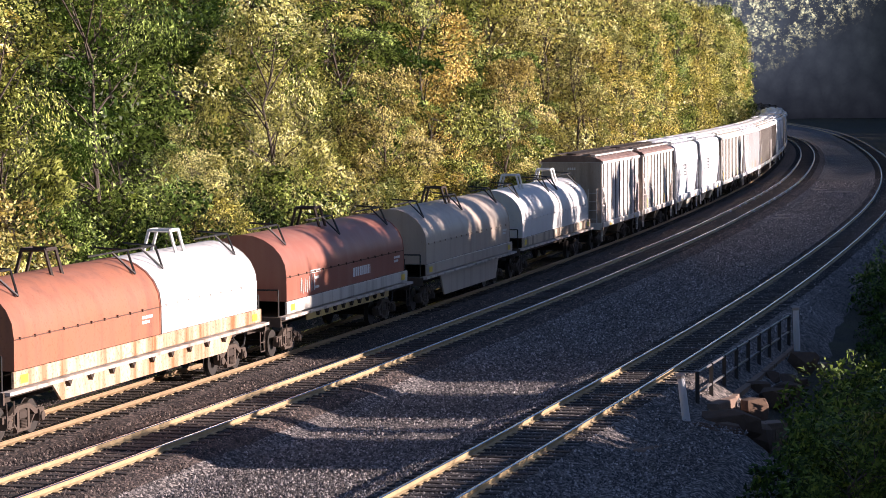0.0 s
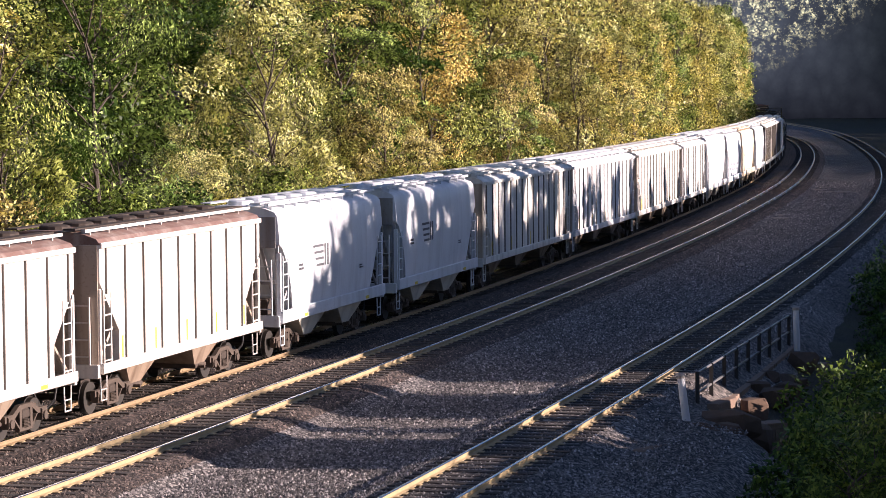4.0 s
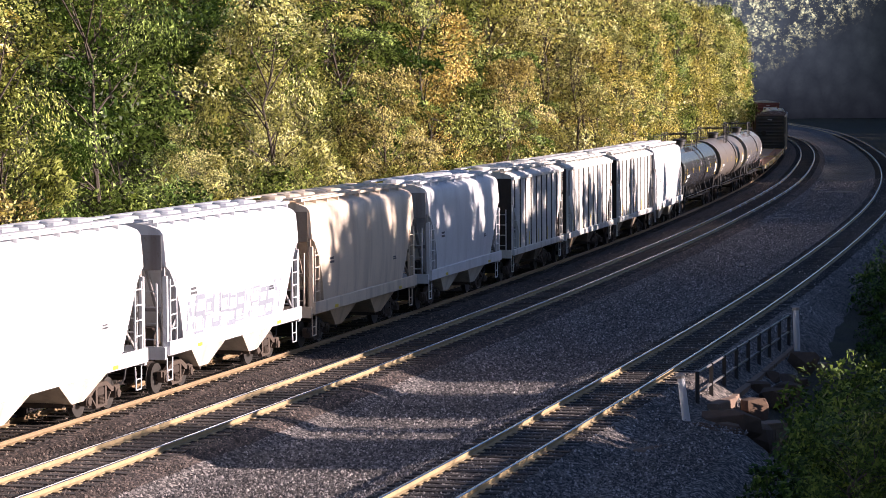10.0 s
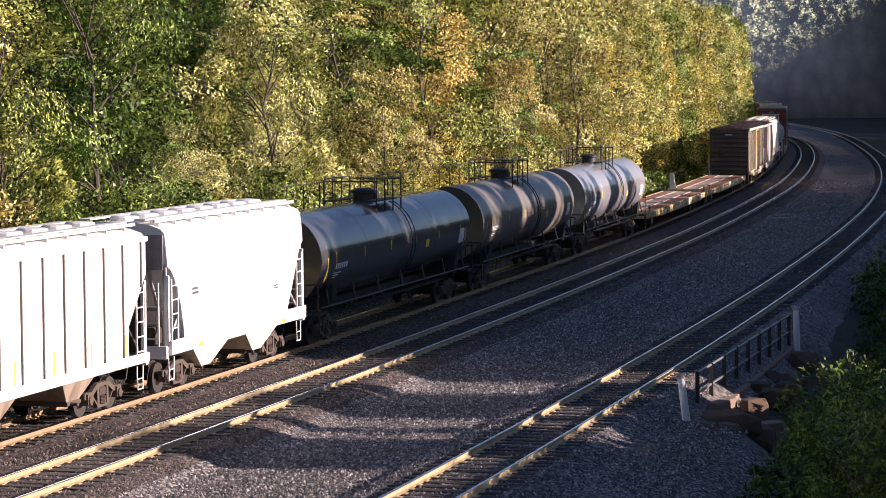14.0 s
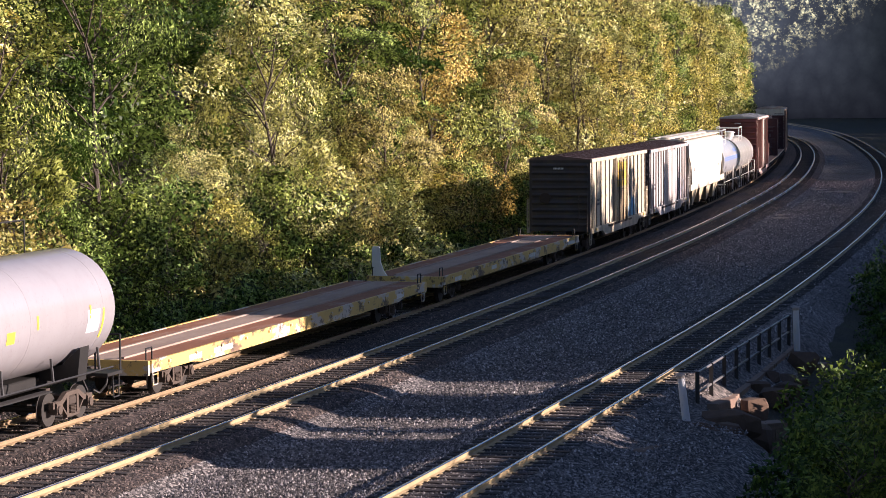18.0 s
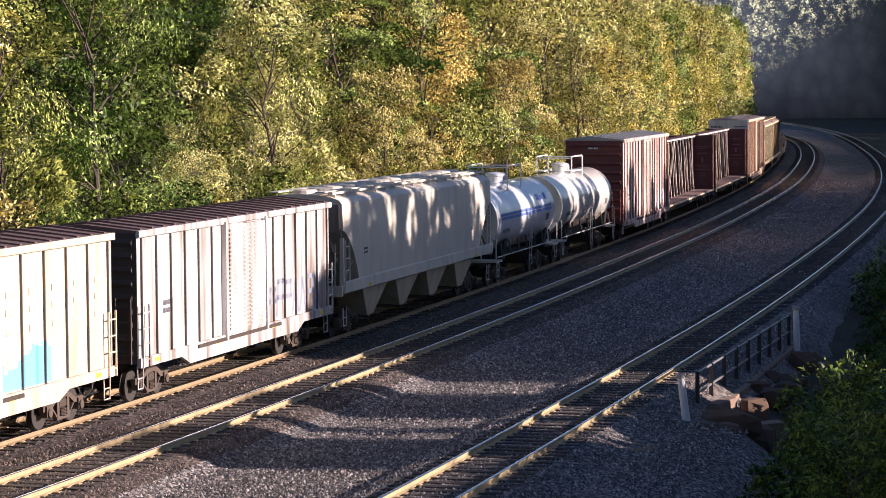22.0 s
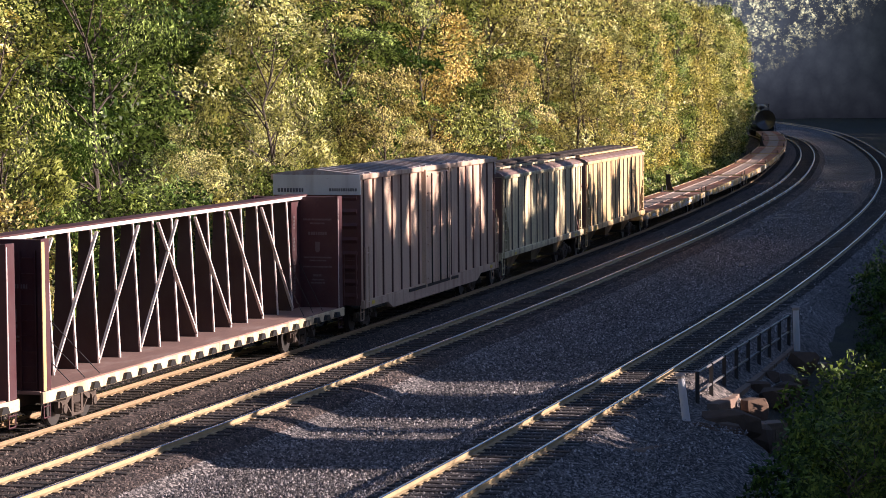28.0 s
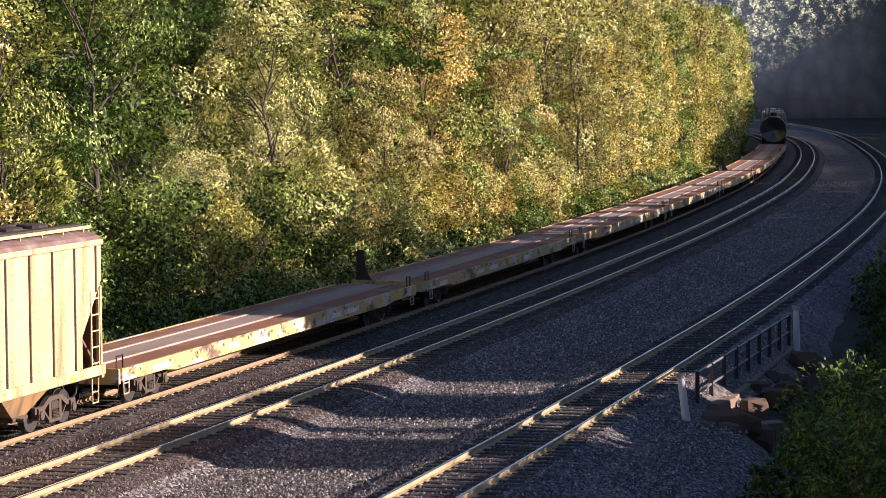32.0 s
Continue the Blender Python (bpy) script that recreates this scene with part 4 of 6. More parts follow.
def make_truck_meshes():
    m = {}
    g = Geo()
    for s in (-1, 1):
        g.prism([(s * 1.12, 0.62), (s * 0.70, 0.62), (s * 0.34, 0.80), (0, 0.80), (0, 0.70), (s * 0.30, 0.69), (s * 0.62, 0.50), (s * 1.12, 0.46)][::s], -0.06, 0.06, "y")
        g.prism([(s * 0.34, 0.74), (s * 0.22, 0.74), (s * 0.22, 0.24), (s * 0.34, 0.24)][::-s], -0.055, 0.055, "y")
        g.prism([(s * 0.66, 0.52), (s * 0.56, 0.48), (s * 0.22, 0.18), (s * 0.30, 0.18)][::s], -0.05, 0.05, "y")
        g.box(s * 0.89 - 0.13, s * 0.89 + 0.13, -0.11, 0.09, 0.31, 0.60, 0.03)
        g.lathe([(-0.16, 0.06), (-0.15, 0.11), (-0.10, 0.12)], 10, "y", (s * 0.89, 0, 0.42))
    g.box(-0.36, 0.36, -0.06, 0.06, 0.16, 0.25, 0.02)
    m["side_frame"] = g.mesh("side_frame", DUSTY)
    m["bolster"] = Geo().box(-0.19, 0.19, -1.05, 1.05, 0.44, 0.68, 0.04).box(-0.3, 0.3, -0.3, 0.3, 0.6, 0.80).mesh("bolster", STEEL)
    coil = []
    for k in range(6):
        coil += [(0.25 + k * 0.035, 0.11), (0.268 + k * 0.035, 0.14)]
    m["spring"] = Geo().lathe(coil, 7, "z").mesh("spring", DUSTY)
    m["wheel"] = Geo().lathe([(-0.06, 0.05), (-0.06, 0.12), (-0.03, 0.15), (-0.03, 0.27), (-0.07, 0.31), (-0.07, 0.41), (0.045, 0.42), (0.05, 0.445), (0.07, 0.44), (0.07, 0.05)], 18, "y").mesh("wheel", WHEEL, True)
    m["axle"] = Geo().tube((0, -1.0, 0), (0, 1.0, 0), 0.085, 10).mesh("axle", WHEEL)
    m["rim"] = Geo().lathe([(-0.0745, 0.34), (-0.0745, 0.408), (-0.071, 0.408), (-0.071, 0.34)], 18, "y").mesh("rim", TREAD)
    return m


TRUCK = make_truck_meshes()


def truck(car, x):
    t = part("truck", TRUCK["bolster"], None, car, "dusty three-piece freight truck", pose(x, 0, 0))
    for y, turn in ((-1.0, 0), (1.0, 180)):
        part("side_frame", TRUCK["side_frame"], None, t, at=pose(0, y, 0, 0, 0, turn))
        part("spring", TRUCK["spring"], None, t, at=pose(0, y, 0))
    for ax in (-0.89, 0.89):
        part("axle", TRUCK["axle"], None, t, at=pose(ax, 0, 0.42))
        for y, turn in ((-0.755, 0), (0.755, 180)):
            part("wheel", TRUCK["wheel"], None, t, at=pose(ax, y, 0.42, 0, 0, turn))
        part("rim", TRUCK["rim"], None, t, at=pose(ax, -0.755, 0.42))


def coupler(car, x, mat=None):
    s = 1 if x > 0 else -1
    g = Geo().box(min(x - s * 0.8, x + s * 0.25), max(x - s * 0.8, x + s * 0.25), -0.09, 0.09, 0.77, 0.95, 0.02)
    g.box(min(x + s * 0.2, x + s * 0.55), max(x + s * 0.2, x + s * 0.55), -0.14, 0.12, 0.72, 1.0, 0.04)
    c = part("coupler", g, STEEL, car)
    part("air_hose", Geo().bar([(x, -0.35, 0.8), (x + s * 0.2, -0.38, 0.5), (x + s * 0.45, -0.3, 0.32), (x + s * 0.6, -0.2, 0.42)], 0.028), BLACK, c)


def ladder(car, x, y, z0, z1, wide, mat, along="x", rungs=None, lab=""):
    g = Geo()
    n = rungs or max(2, int((z1 - z0) / 0.36))
    for s in (-0.5, 0.5):
        p = (x + s * wide, y) if along == "x" else (x, y + s * wide)
        g.box(p[0] - 0.025, p[0] + 0.025, p[1] - 0.02, p[1] + 0.02, z0, z1)
    for k in range(n):
        z = z0 + (k + 0.5) * (z1 - z0) / n
        if along == "x":
            g.box(x - wide / 2, x + wide / 2, y - 0.018, y + 0.018, z - 0.016, z + 0.016)
        else:
            g.box(x - 0.018, x + 0.018, y - wide / 2, y + wide / 2, z - 0.016, z + 0.016)
    return part("ladder", g, mat, car, lab)


def step(car, x, mat):
    for y in (-1.45, 1.45):
        part("step", Geo().bar([(x - 0.2, y, 1.05), (x - 0.17, y, 0.45), (x + 0.17, y, 0.45), (x + 0.2, y, 1.05)], 0.02).bar([(x - 0.19, y, 0.72), (x + 0.19, y, 0.72)], 0.018), mat, car)


def begin(name, label, category, front, rear, tc):
    """A car with its trucks and couplers; front and rear are the ends of its body along the line."""
    car = tagged(new(name), label, category, "freight cars of the train")
    L = rear - front
    TRAIN_CARS.append((car, (front + rear) / 2, L / 2 - tc))
    truck(car, -(L / 2 - tc))
    truck(car, L / 2 - tc)
    return car, L


def marks(car, name, rows, x, y, z, mat, label):
    """Lettering too small to read: short bars, some of them broken, on the near side."""
    g = Geo()
    r = random.Random(int(x * 100 + z * 17))
    for k, (w, h) in enumerate(rows):
        cx = x
        while cx < x + w:
            cw = min(h * r.uniform(0.45, 0.7), x + w - cx)
            g.box(cx, cx + cw, y - 0.004, y, z - h, z)
            cx += cw + h * 0.22
        z -= h * 1.6
    return tagged(part(name, g, mat, car, label), kind="stuff")


def hopper_shell(L, zt, zs, wide, cut, curve, rise, stations=7):
    """A covered hopper's body: sides, roof and slope sheets; below the cut the ends draw in."""
    g = Geo()
    xs = [-L / 2, -L / 2 + 0.001]
    for k in range(1, stations):
        xs.append(-L / 2 + cut * k / (stations - 1))
    xs.append(-L / 2 + cut + 0.002)
    xs = xs + [-x for x in xs[::-1]]
    ring = None
    prof_all = []
    for x in xs:
        u = min(1.0, (L / 2 - abs(x)) / cut)
        if curve > 0:
            zb = zt - 0.85 - (zt - 0.85 - zs) * (u ** 1.6)
        else:
            zb = zt - 0.95 - (zt - 0.95 - zs) * (0.62 * u if u < 0.9999 or abs(x) > L / 2 - cut - 0.001 else 1.0)
        half = []
        for k in range(7):
            q = k / 6
            z = zb + (zt - zb) * q
            rel = (z - zs) / (zt - zs)
            y = wide * (1 - 0.06 * max(0, curve) * (2 * rel - 1) ** 2)
            half.append((y, z))
        for k in range(1, 5):
            a = k / 4
            half.append((wide * (1 - 0.06 * max(0, curve)) * math.cos(a * math.pi / 2) ** 0.9 if k < 4 else 0.0, zt + rise * math.sin(a * math.pi / 2)))
        prof_all.append([(x, -y, z) for y, z in half] + [(x, y, z) for y, z in half[-2::-1]])
    n = len(prof_all[0])
    vs = [p for row in prof_all for p in row]
    fs = [(j * n + i, (j + 1) * n + i, (j + 1) * n + (i + 1) % n, j * n + (i + 1) % n) for j in range(len(prof_all) - 1) for i in range(n)]
    fs += [tuple(range(n)), tuple(range((len(prof_all) - 1) * n, len(prof_all) * n))[::-1]]
    return g.add(vs, fs)


def funnel(x0, x1, y, z, a0, a1, b, c):
    """A chute that narrows from a mouth (x0..x1, +-y) at z to an outlet (a0..a1, +-b) at c."""
    return Geo().add([(x0, -y, z), (x1, -y, z), (x1, y, z), (x0, y, z), (a0, -b, c), (a1, -b, c), (a1, b, c), (a0, b, c)],
                     [(0, 1, 2, 3), (4, 7, 6, 5), (0, 4, 5, 1), (1, 5, 6, 2), (2, 6, 7, 3), (3, 7, 4, 0)])


def hopper(label, front, rear, colour, ribs=0, bays=3, zt=4.35, curve=0.0, dirt=0.45, trim=None, stripes=False, roof="hatches", zs=1.35, cut=1.15, logo=0, graffiti=None, rust=0.0, rail=True, grime=None):
    car, L = begin("hopper_car", label, "hopper car", front, rear, 1.75)
    key = "hopper_paint_%02d%02d%02d_%d" % (*[int(c * 99) for c in colour], int(dirt * 10 + rust * 100))
    mat = paint(key, tuple(min(0.84, c * 1.16) for c in colour), 0.45, grime or (0.12, 0.075, 0.045), dirt * 0.85, rust)
    # Smooth cars have greyer ends, darkened further for the shaded recess.
    end = trim or paint("end_" + key, tuple(c * k for c, k in zip(colour, (0.74, 0.64, 0.55) if ribs else (0.50, 0.47, 0.45))), 0.6, amount=0.7, rust=0.2)
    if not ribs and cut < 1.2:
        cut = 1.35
    wide = 1.52
    part("body", hopper_shell(L, zt, zs, wide, cut, curve, 0.32), mat, car, smooth=True)
    if roof == "dark":
        arc = [(1.02 * wide * math.cos(k * math.pi / 8) ** 0.9 if k < 4 else 0.0, zt + 0.02 + 0.32 * math.sin(k * math.pi / 8)) for k in range(5)]
        part("roof", Geo().prism([(-1.02 * wide, zt), (1.02 * wide, zt)] + arc + [(-y, z) for y, z in arc[-2::-1]], -L / 2 - 0.02, L / 2 + 0.02), GRIMY_ROOF, car, "rust-brown roof sheet")
    yo = -wide - 0.002
    inner = L / 2 - cut
    if ribs:
        rib = Geo().box(-0.02, 0.02, -0.045, 0.0, zs + 0.02, zt - 0.08).mesh("rib", RIB)
        low = Geo().box(-0.02, 0.02, -0.045, 0.0, zt - 1.25, zt - 0.08).mesh("rib", RIB)
        for k in range(ribs):
            x = -L / 2 + 0.35 + (L - 0.7) * k / (ribs - 1)
            for y, turn in ((-wide, 0), (wide, 180)):
                part("rib", rib if abs(x) < inner + 0.02 else low, None, car, at=pose(x, y, 0, 0, 0, turn))
    for y in (-wide, wide):
        s = -1 if y < 0 else 1
        part("side_sill", Geo().box(-L / 2, L / 2, min(y, y + s * 0.08), max(y, y + s * 0.08), zs - 0.22, zs + (0.04 if ribs else 0.16), 0.02), mat, car)
        if ribs:
            part("top_chord", Geo().box(-L / 2, L / 2, min(y, y + s * 0.07), max(y, y + s * 0.095), zt - 0.09, zt + 0.05, 0.02), mat, car)
        for e in (-1, 1):
            x = e * (L / 2 - 0.04)
            part("corner_post", Geo().box(x - 0.05, x + 0.05, min(y, y - s * 0.12), max(y, y - s * 0.12), zs - 0.2, zt - 1.1, 0.02), mat, car)
            ladder(car, e * (L / 2 - 0.42), y, zs - 0.1, zt - 1.2, 0.44, mat)
            part("brace", Geo().tube((e * (L / 2 - 0.1), y * 0.9, zs), (e * (inner - 0.2), y * 0.9, zs + 1.15), 0.05), end, car)
    for e in (-1, 1):
        x = e * L / 2
        part("end_platform", Geo().box(min(x, x - e * 1.7), max(x, x - e * 1.7), -1.45, 1.45, zs - 0.26, zs - 0.16), end, car)
        part("end_sill", Geo().box(min(x, x + e * 0.14), max(x, x + e * 0.14), -1.5, 1.5, zs - 0.32, zs + 0.02, 0.02), mat, car)
        if ribs:
            part("end_wall", Geo().box(min(x, x + e * 0.03), max(x, x + e * 0.03), -1.47, 1.47, zs - 0.05, zt - 0.02), end, car, "flat grimy end wall")
            for y in (-0.425, 0.425):
                part("end_stiffener", Geo().box(min(x + e * 0.03, x + e * 0.06), max(x + e * 0.03, x + e * 0.06), y - 0.025, y + 0.025, zs, zt - 0.3), end, car)
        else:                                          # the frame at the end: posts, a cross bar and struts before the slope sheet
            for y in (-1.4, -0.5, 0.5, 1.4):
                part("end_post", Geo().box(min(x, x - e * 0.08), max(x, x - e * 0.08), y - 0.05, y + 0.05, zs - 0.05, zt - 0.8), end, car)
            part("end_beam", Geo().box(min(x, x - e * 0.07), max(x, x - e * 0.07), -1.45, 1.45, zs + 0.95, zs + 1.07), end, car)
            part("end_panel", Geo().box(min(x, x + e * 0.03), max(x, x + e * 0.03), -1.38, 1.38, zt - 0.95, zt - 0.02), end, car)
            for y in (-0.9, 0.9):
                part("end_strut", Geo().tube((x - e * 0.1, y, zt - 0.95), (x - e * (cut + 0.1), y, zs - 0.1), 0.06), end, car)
        ladder(car, x + e * 0.09, -1.05, zs, zt - 1.3, 0.42, mat, "y")
        step(car, e * (L / 2 - 0.3), mat)
        coupler(car, x + e * 0.1)
        part("brake_gear", Geo().box(min(x - e * 0.5, x - e * 1.0), max(x - e * 0.5, x - e * 1.0), -0.9, -0.2, zs - 0.05, zs + 0.45, 0.05), STEEL, car)
    part("centre_sill", Geo().box(-L / 2, L / 2, -0.3, 0.3, 0.82, 1.12), STEEL, car)
    # Ribbed cars' chutes are coloured darker, for the shade they hang in.
    bay_paint = paint("bay_" + key, tuple(c * k for c, k in zip(colour, (0.92, 0.84, 0.68) if not ribs else (0.45, 0.36, 0.28))), 0.6, amount=0.5 if not ribs else 0.9, rust=0.15)
    w = 2 * inner / bays
    for k in range(bays):
        c = -inner + w * (k + 0.5)
        b = part("hopper_bay", funnel(c - w * 0.44, c + w * 0.44, 1.46, zs, c - 0.34, c + 0.34, 1.22, 0.5) if not ribs else funnel(c - w * (0.38 if L > 13 else 0.30), c + w * (0.38 if L > 13 else 0.30), 1.25, zs, c - 0.34, c + 0.34, 0.95, 0.5), bay_paint, car)
        part("outlet_gate", Geo().box(c - 0.40, c + 0.40, -1.0, 1.0, 0.40, 0.52, 0.03).tube((c - 0.2, -1.2, 0.45), (c - 0.2, -0.98, 0.45), 0.05), DUSTY, b)
    # roof walk and hatches
    part("roof_walk", Geo().box(-L / 2 - 0.15, L / 2 + 0.15, -0.95, -0.62, zt + 0.36, zt + 0.40), STEEL if roof == "dark" else mat, car)
    part("roof_walk", Geo().box(-L / 2 - 0.15, L / 2 + 0.15, 0.62, 0.95, zt + 0.36, zt + 0.40), STEEL if roof == "dark" else mat, car)
    if rail:
        g = Geo()
        k = -L / 2 + 0.2
        while k < L / 2:
            g.box(k - 0.02, k + 0.02, -1.2, -0.95, zt + 0.05, zt + 0.38)
            k += 1.15
        g.box(-L / 2 - 0.1, L / 2 + 0.1, -1.2, -1.15, zt + 0.30, zt + 0.38)
        part("walk_bracket", g, mat, car)
    n = int(L / 1.35)
    hatch = Geo().lathe([(0, 0.40), (0.10, 0.40), (0.13, 0.34), (0.15, 0.1)], 14, "z").mesh("hatch", mat if roof != "dark" else STEEL)
    for k in range(n):
        part("hatch", hatch, None, car, at=pose(-L / 2 + L * (k + 0.5) / n, 0, zt + 0.31))
    if stripes:
        for k in range(0, 5):
            x = -inner + 0.2 + (2 * inner - 0.4) * k / 4
            part("reflector", Geo().box(x - 0.03, x + 0.05, yo - 0.008, yo, zs + 0.06, zs + 0.62), YELLOW, car)
    else:
        for k in range(2):
            x = -inner + 0.6 + (2 * inner - 1.5) * k
            part("reflector", Geo().box(x, x + 0.35, yo - 0.085, yo - 0.08, zs - 0.18, zs - 0.08), YELLOW, car)
    if not ribs:
        marks(car, "stencil", [(0.42, 0.075), (0.46, 0.075)], -inner + 0.35, yo, zt - 1.55, DARK_MARK, "worn dark reporting stencil")
        marks(car, "stencil", [(0.3, 0.045), (0.36, 0.045)], inner - 1.3, yo, zs + 1.0, DARK_MARK, "small dark data stencil")
    if logo:
        for k in range(4):
            part("emblem", Geo().box(-inner * 0.55 + k * 0.1, -inner * 0.55 + 1.0, yo - 0.006, yo, zt - 1.15 - 0.2 * k, zt - 1.07 - 0.2 * k), DARK_MARK, car, "grey striped emblem")
        for k in range(2):
            part("emblem", Geo().box(-inner * 0.55 + 1.1 + 0.26 * k, -inner * 0.55 + 1.24 + 0.26 * k, yo - 0.006, yo, zt - 1.75, zt - 1.07), DARK_MARK, car, "grey striped emblem")
    if graffiti:
        scrawl(car, -inner + 0.2, inner - 0.2, zs + 0.15, zs + 1.15, lambda z: -wide * (1 - 0.06 * curve * (2 * (z - zs) / (zt - zs) - 1) ** 2) - 0.004, graffiti, 5)
    for e in (-1, 1):
        marks(car, "end_stencil", [(0.4, 0.12)], 0, 0, 0, WHITE_MARK, "").matrix_basis = pose(e * (L / 2 + 0.036), -0.2 * e, zt - 0.25, 0, 0, 90 * e)
    return car


def scrawl(car, x0, x1, z0, z1, y, mats, seed):
    """Spray-painted shapes like fat letters, one colour over another; y is a depth or a function of the height."""
    r = random.Random(seed)
    deep = y if callable(y) else (lambda z: y)
    for k, m in enumerate(mats):
        g = Geo()
        high = z1 - z0
        wide = high * 0.62
        n = max(2, int((x1 - x0) / wide))
        fat = high * (0.15, 0.07, 0.05)[min(k, 2)]
        for i in range(n):
            a = x0 + (x1 - x0) * i / n
            b = a + wide * 0.82
            top, low = z1 - r.uniform(0, 0.22) * high, z0 + r.uniform(0, 0.15) * high
            mid = (top + low) / 2
            shapes = ([(a, low), (a + 0.1, top), (b, top), (b, mid), (a, mid)], [(b, top), (a, top), (a, mid), (b, mid), (b, low), (a, low)],
                      [(a, low), ((a + b) / 2, top), (b, low)], [(a, top), (a, low), (b, low), (b, top)], [(a, low), (a, top), (b, low), (b, top)])
            pts = r.choice(shapes)
            for (p, q), (u, w) in zip(pts, pts[1:]):
                d = math.hypot(u - p, w - q)
                ex, ez = (u - p) / d * fat * 0.5, (w - q) / d * fat * 0.5
                nx, nz = -ez, ex
                quad = [(p - ex + nx, q - ez + nz), (u + ex + nx, w + ez + nz), (u + ex - nx, w + ez - nz), (p - ex - nx, q - ez - nz)]
                g.add([(s, deep(t) - 0.003 - 0.002 * k, t) for s, t in quad], [(0, 1, 2, 3)])
        tagged(part("graffiti", g, m, car, "spray-painted letter-like shapes"), kind="stuff")


def tank_car(label, front, rear, colour, R=1.48, zc=2.72, big=True, band=False, rail=None, seed=1, rough=0.3):
    car, L = begin("tank_car", label, "tank car", front - 0.35, rear + 0.35, 2.0)
    mat = paint("tank_paint_%02d%02d%02d" % tuple(int(c * 99) for c in colour), colour, rough, amount=0.35 if rough > 0.35 else 0.12, gloss=1.0 if rough < 0.35 else 0.2)
    trimm, low = rail or BLACK, BLACK if big else PALE_RAIL
    tl = rear - front
    prof = []
    for k in range(9):
        a = k / 8 * math.pi / 2
        prof.append((-tl / 2 + 0.62 * (1 - math.sin(a)), max(0.02, R * math.cos(math.pi / 2 - a))))
    prof = prof + [(-x, r) for x, r in prof[::-1]]
    sag = [(x, r) for x, r in prof]
    tank = part("tank", Geo().lathe(sag, 48, "x", (0, 0, zc)), mat, car, smooth=True)
    for k in range(5):
        x = -tl / 2 + 0.7 + (tl - 1.4) * k / 4
        part("weld_seam", Geo().lathe([(x - 0.012, R + 0.001), (x - 0.008, R + 0.005), (x + 0.008, R + 0.005), (x + 0.012, R + 0.001)], 48, "x", (0, 0, zc)), mat, tank, smooth=True)
    # underframe: stub sills, saddles and the long grab rail
    part("centre_sill", Geo().box(-L / 2, L / 2, -0.28, 0.28, 0.85, 1.15, 0.03), BLACK, car)
    for e in (-1, 1):
        x = e * (tl / 2 - 1.65)
        part("saddle", Geo().prism([(-1.3, 1.05), (1.3, 1.05), (1.4, 1.9), (0.9, 1.45), (0, 1.3), (-0.9, 1.45), (-1.4, 1.9)], x - 0.25, x + 0.25), BLACK, car)
        part("end_platform", Geo().box(min(e * L / 2, e * (L / 2 - 0.9)), max(e * L / 2, e * (L / 2 - 0.9)), -1.5, 1.5, 1.02, 1.1), low, car)
        for y in (-1.45, 1.45):
            part("handrail", Geo().bar([(e * L / 2, y, 1.05), (e * L / 2, y, 2.0), (e * (L / 2 - 0.1), y * 0.55, 2.0), (e * (L / 2 - 0.1), y * 0.55, 1.05)], 0.028), low, car)
        coupler(car, e * (L / 2 + 0.1))
        step(car, e * (L / 2 - 0.3), low)
    for y in (-1.42, 1.42):
        g = Geo().bar([(-L / 2 + 0.4, y, 1.22), (L / 2 - 0.4, y, 1.22)], 0.028)
        part("grab_rail", g, low, car)
        n = 7
        for k in range(n):
            x = -L / 2 + 1.2 + (L - 2.4) * k / (n - 1)
            part("brace", Geo().tube((x, y, 1.22), (x + (0.25 if big else 0.4), y * 0.88, 1.75), 0.035), low if big else BLACK, car)
    if big:
        part("running_board", Geo().box(-tl * 0.3, tl * 0.3, -1.4, -1.15, 0.98, 1.02), low, car)
    # top platform round the manway
    top = zc + R
    part("manway", Geo().lathe([(top - 0.1, 0.36), (top + 0.25, 0.36), (top + 0.27, 0.44), (top + 0.36, 0.44), (top + 0.42, 0.3), (top + 0.44, 0.05)], 18, "z"), trimm if big else mat, car, smooth=True)
    part("valve_box", Geo().box(0.7, 1.15, -0.25, 0.25, top - 0.1, top + 0.3, 0.06), trimm if big else mat, car)
    pw, pl, high = (0.95, 1.5, 0.8) if big else (0.85, 1.3, 0.75)
    part("platform", Geo().box(-pl, pl, -pw, -0.5, top + 0.02, top + 0.06).box(-pl, pl, 0.5, pw, top + 0.02, top + 0.06), trimm, car)
    for y in (-pw, pw):                                # a frame of bent pipe on each side, joined across the ends
        g = Geo().bar([(-pl, y, top - 0.35), (-pl, y, top + high - 0.08), (-pl + 0.08, y, top + high), (pl - 0.08, y, top + high), (pl, y, top + high - 0.08), (pl, y, top - 0.35)], 0.028)
        for x in (-pl / 3, pl / 3) if big else ():
            g.tube((x, y, top - 0.35), (x, y, top + high), 0.025)
        part("platform_railing", g, trimm, car)
    for x in (-pl, pl):
        part("cross_rail", Geo().tube((x, -pw, top + high - 0.08), (x, pw, top + high - 0.08), 0.026), trimm, car)
    if big:
        g = Geo()
        for x0, x1 in ((-tl / 2 + 0.9, -pl), (pl, tl / 2 - 0.9)):
            for y in (0.55,):
                g.bar([(x0, y, top + 0.75), (x1, y, top + 0.75)], 0.022)
                for k in range(5):
                    x = x0 + (x1 - x0) * k / 4
                    g.tube((x, y, top - 0.15), (x, y, top + 0.75), 0.02)
        part("top_railing", g, trimm, car)
    # ladder down the near side, bent to the shell
    for y in (-1, 1) if big else ():
        g = Geo()
        pts = []
        for k in range(13):
            a = radians(62 - k * 9.2)
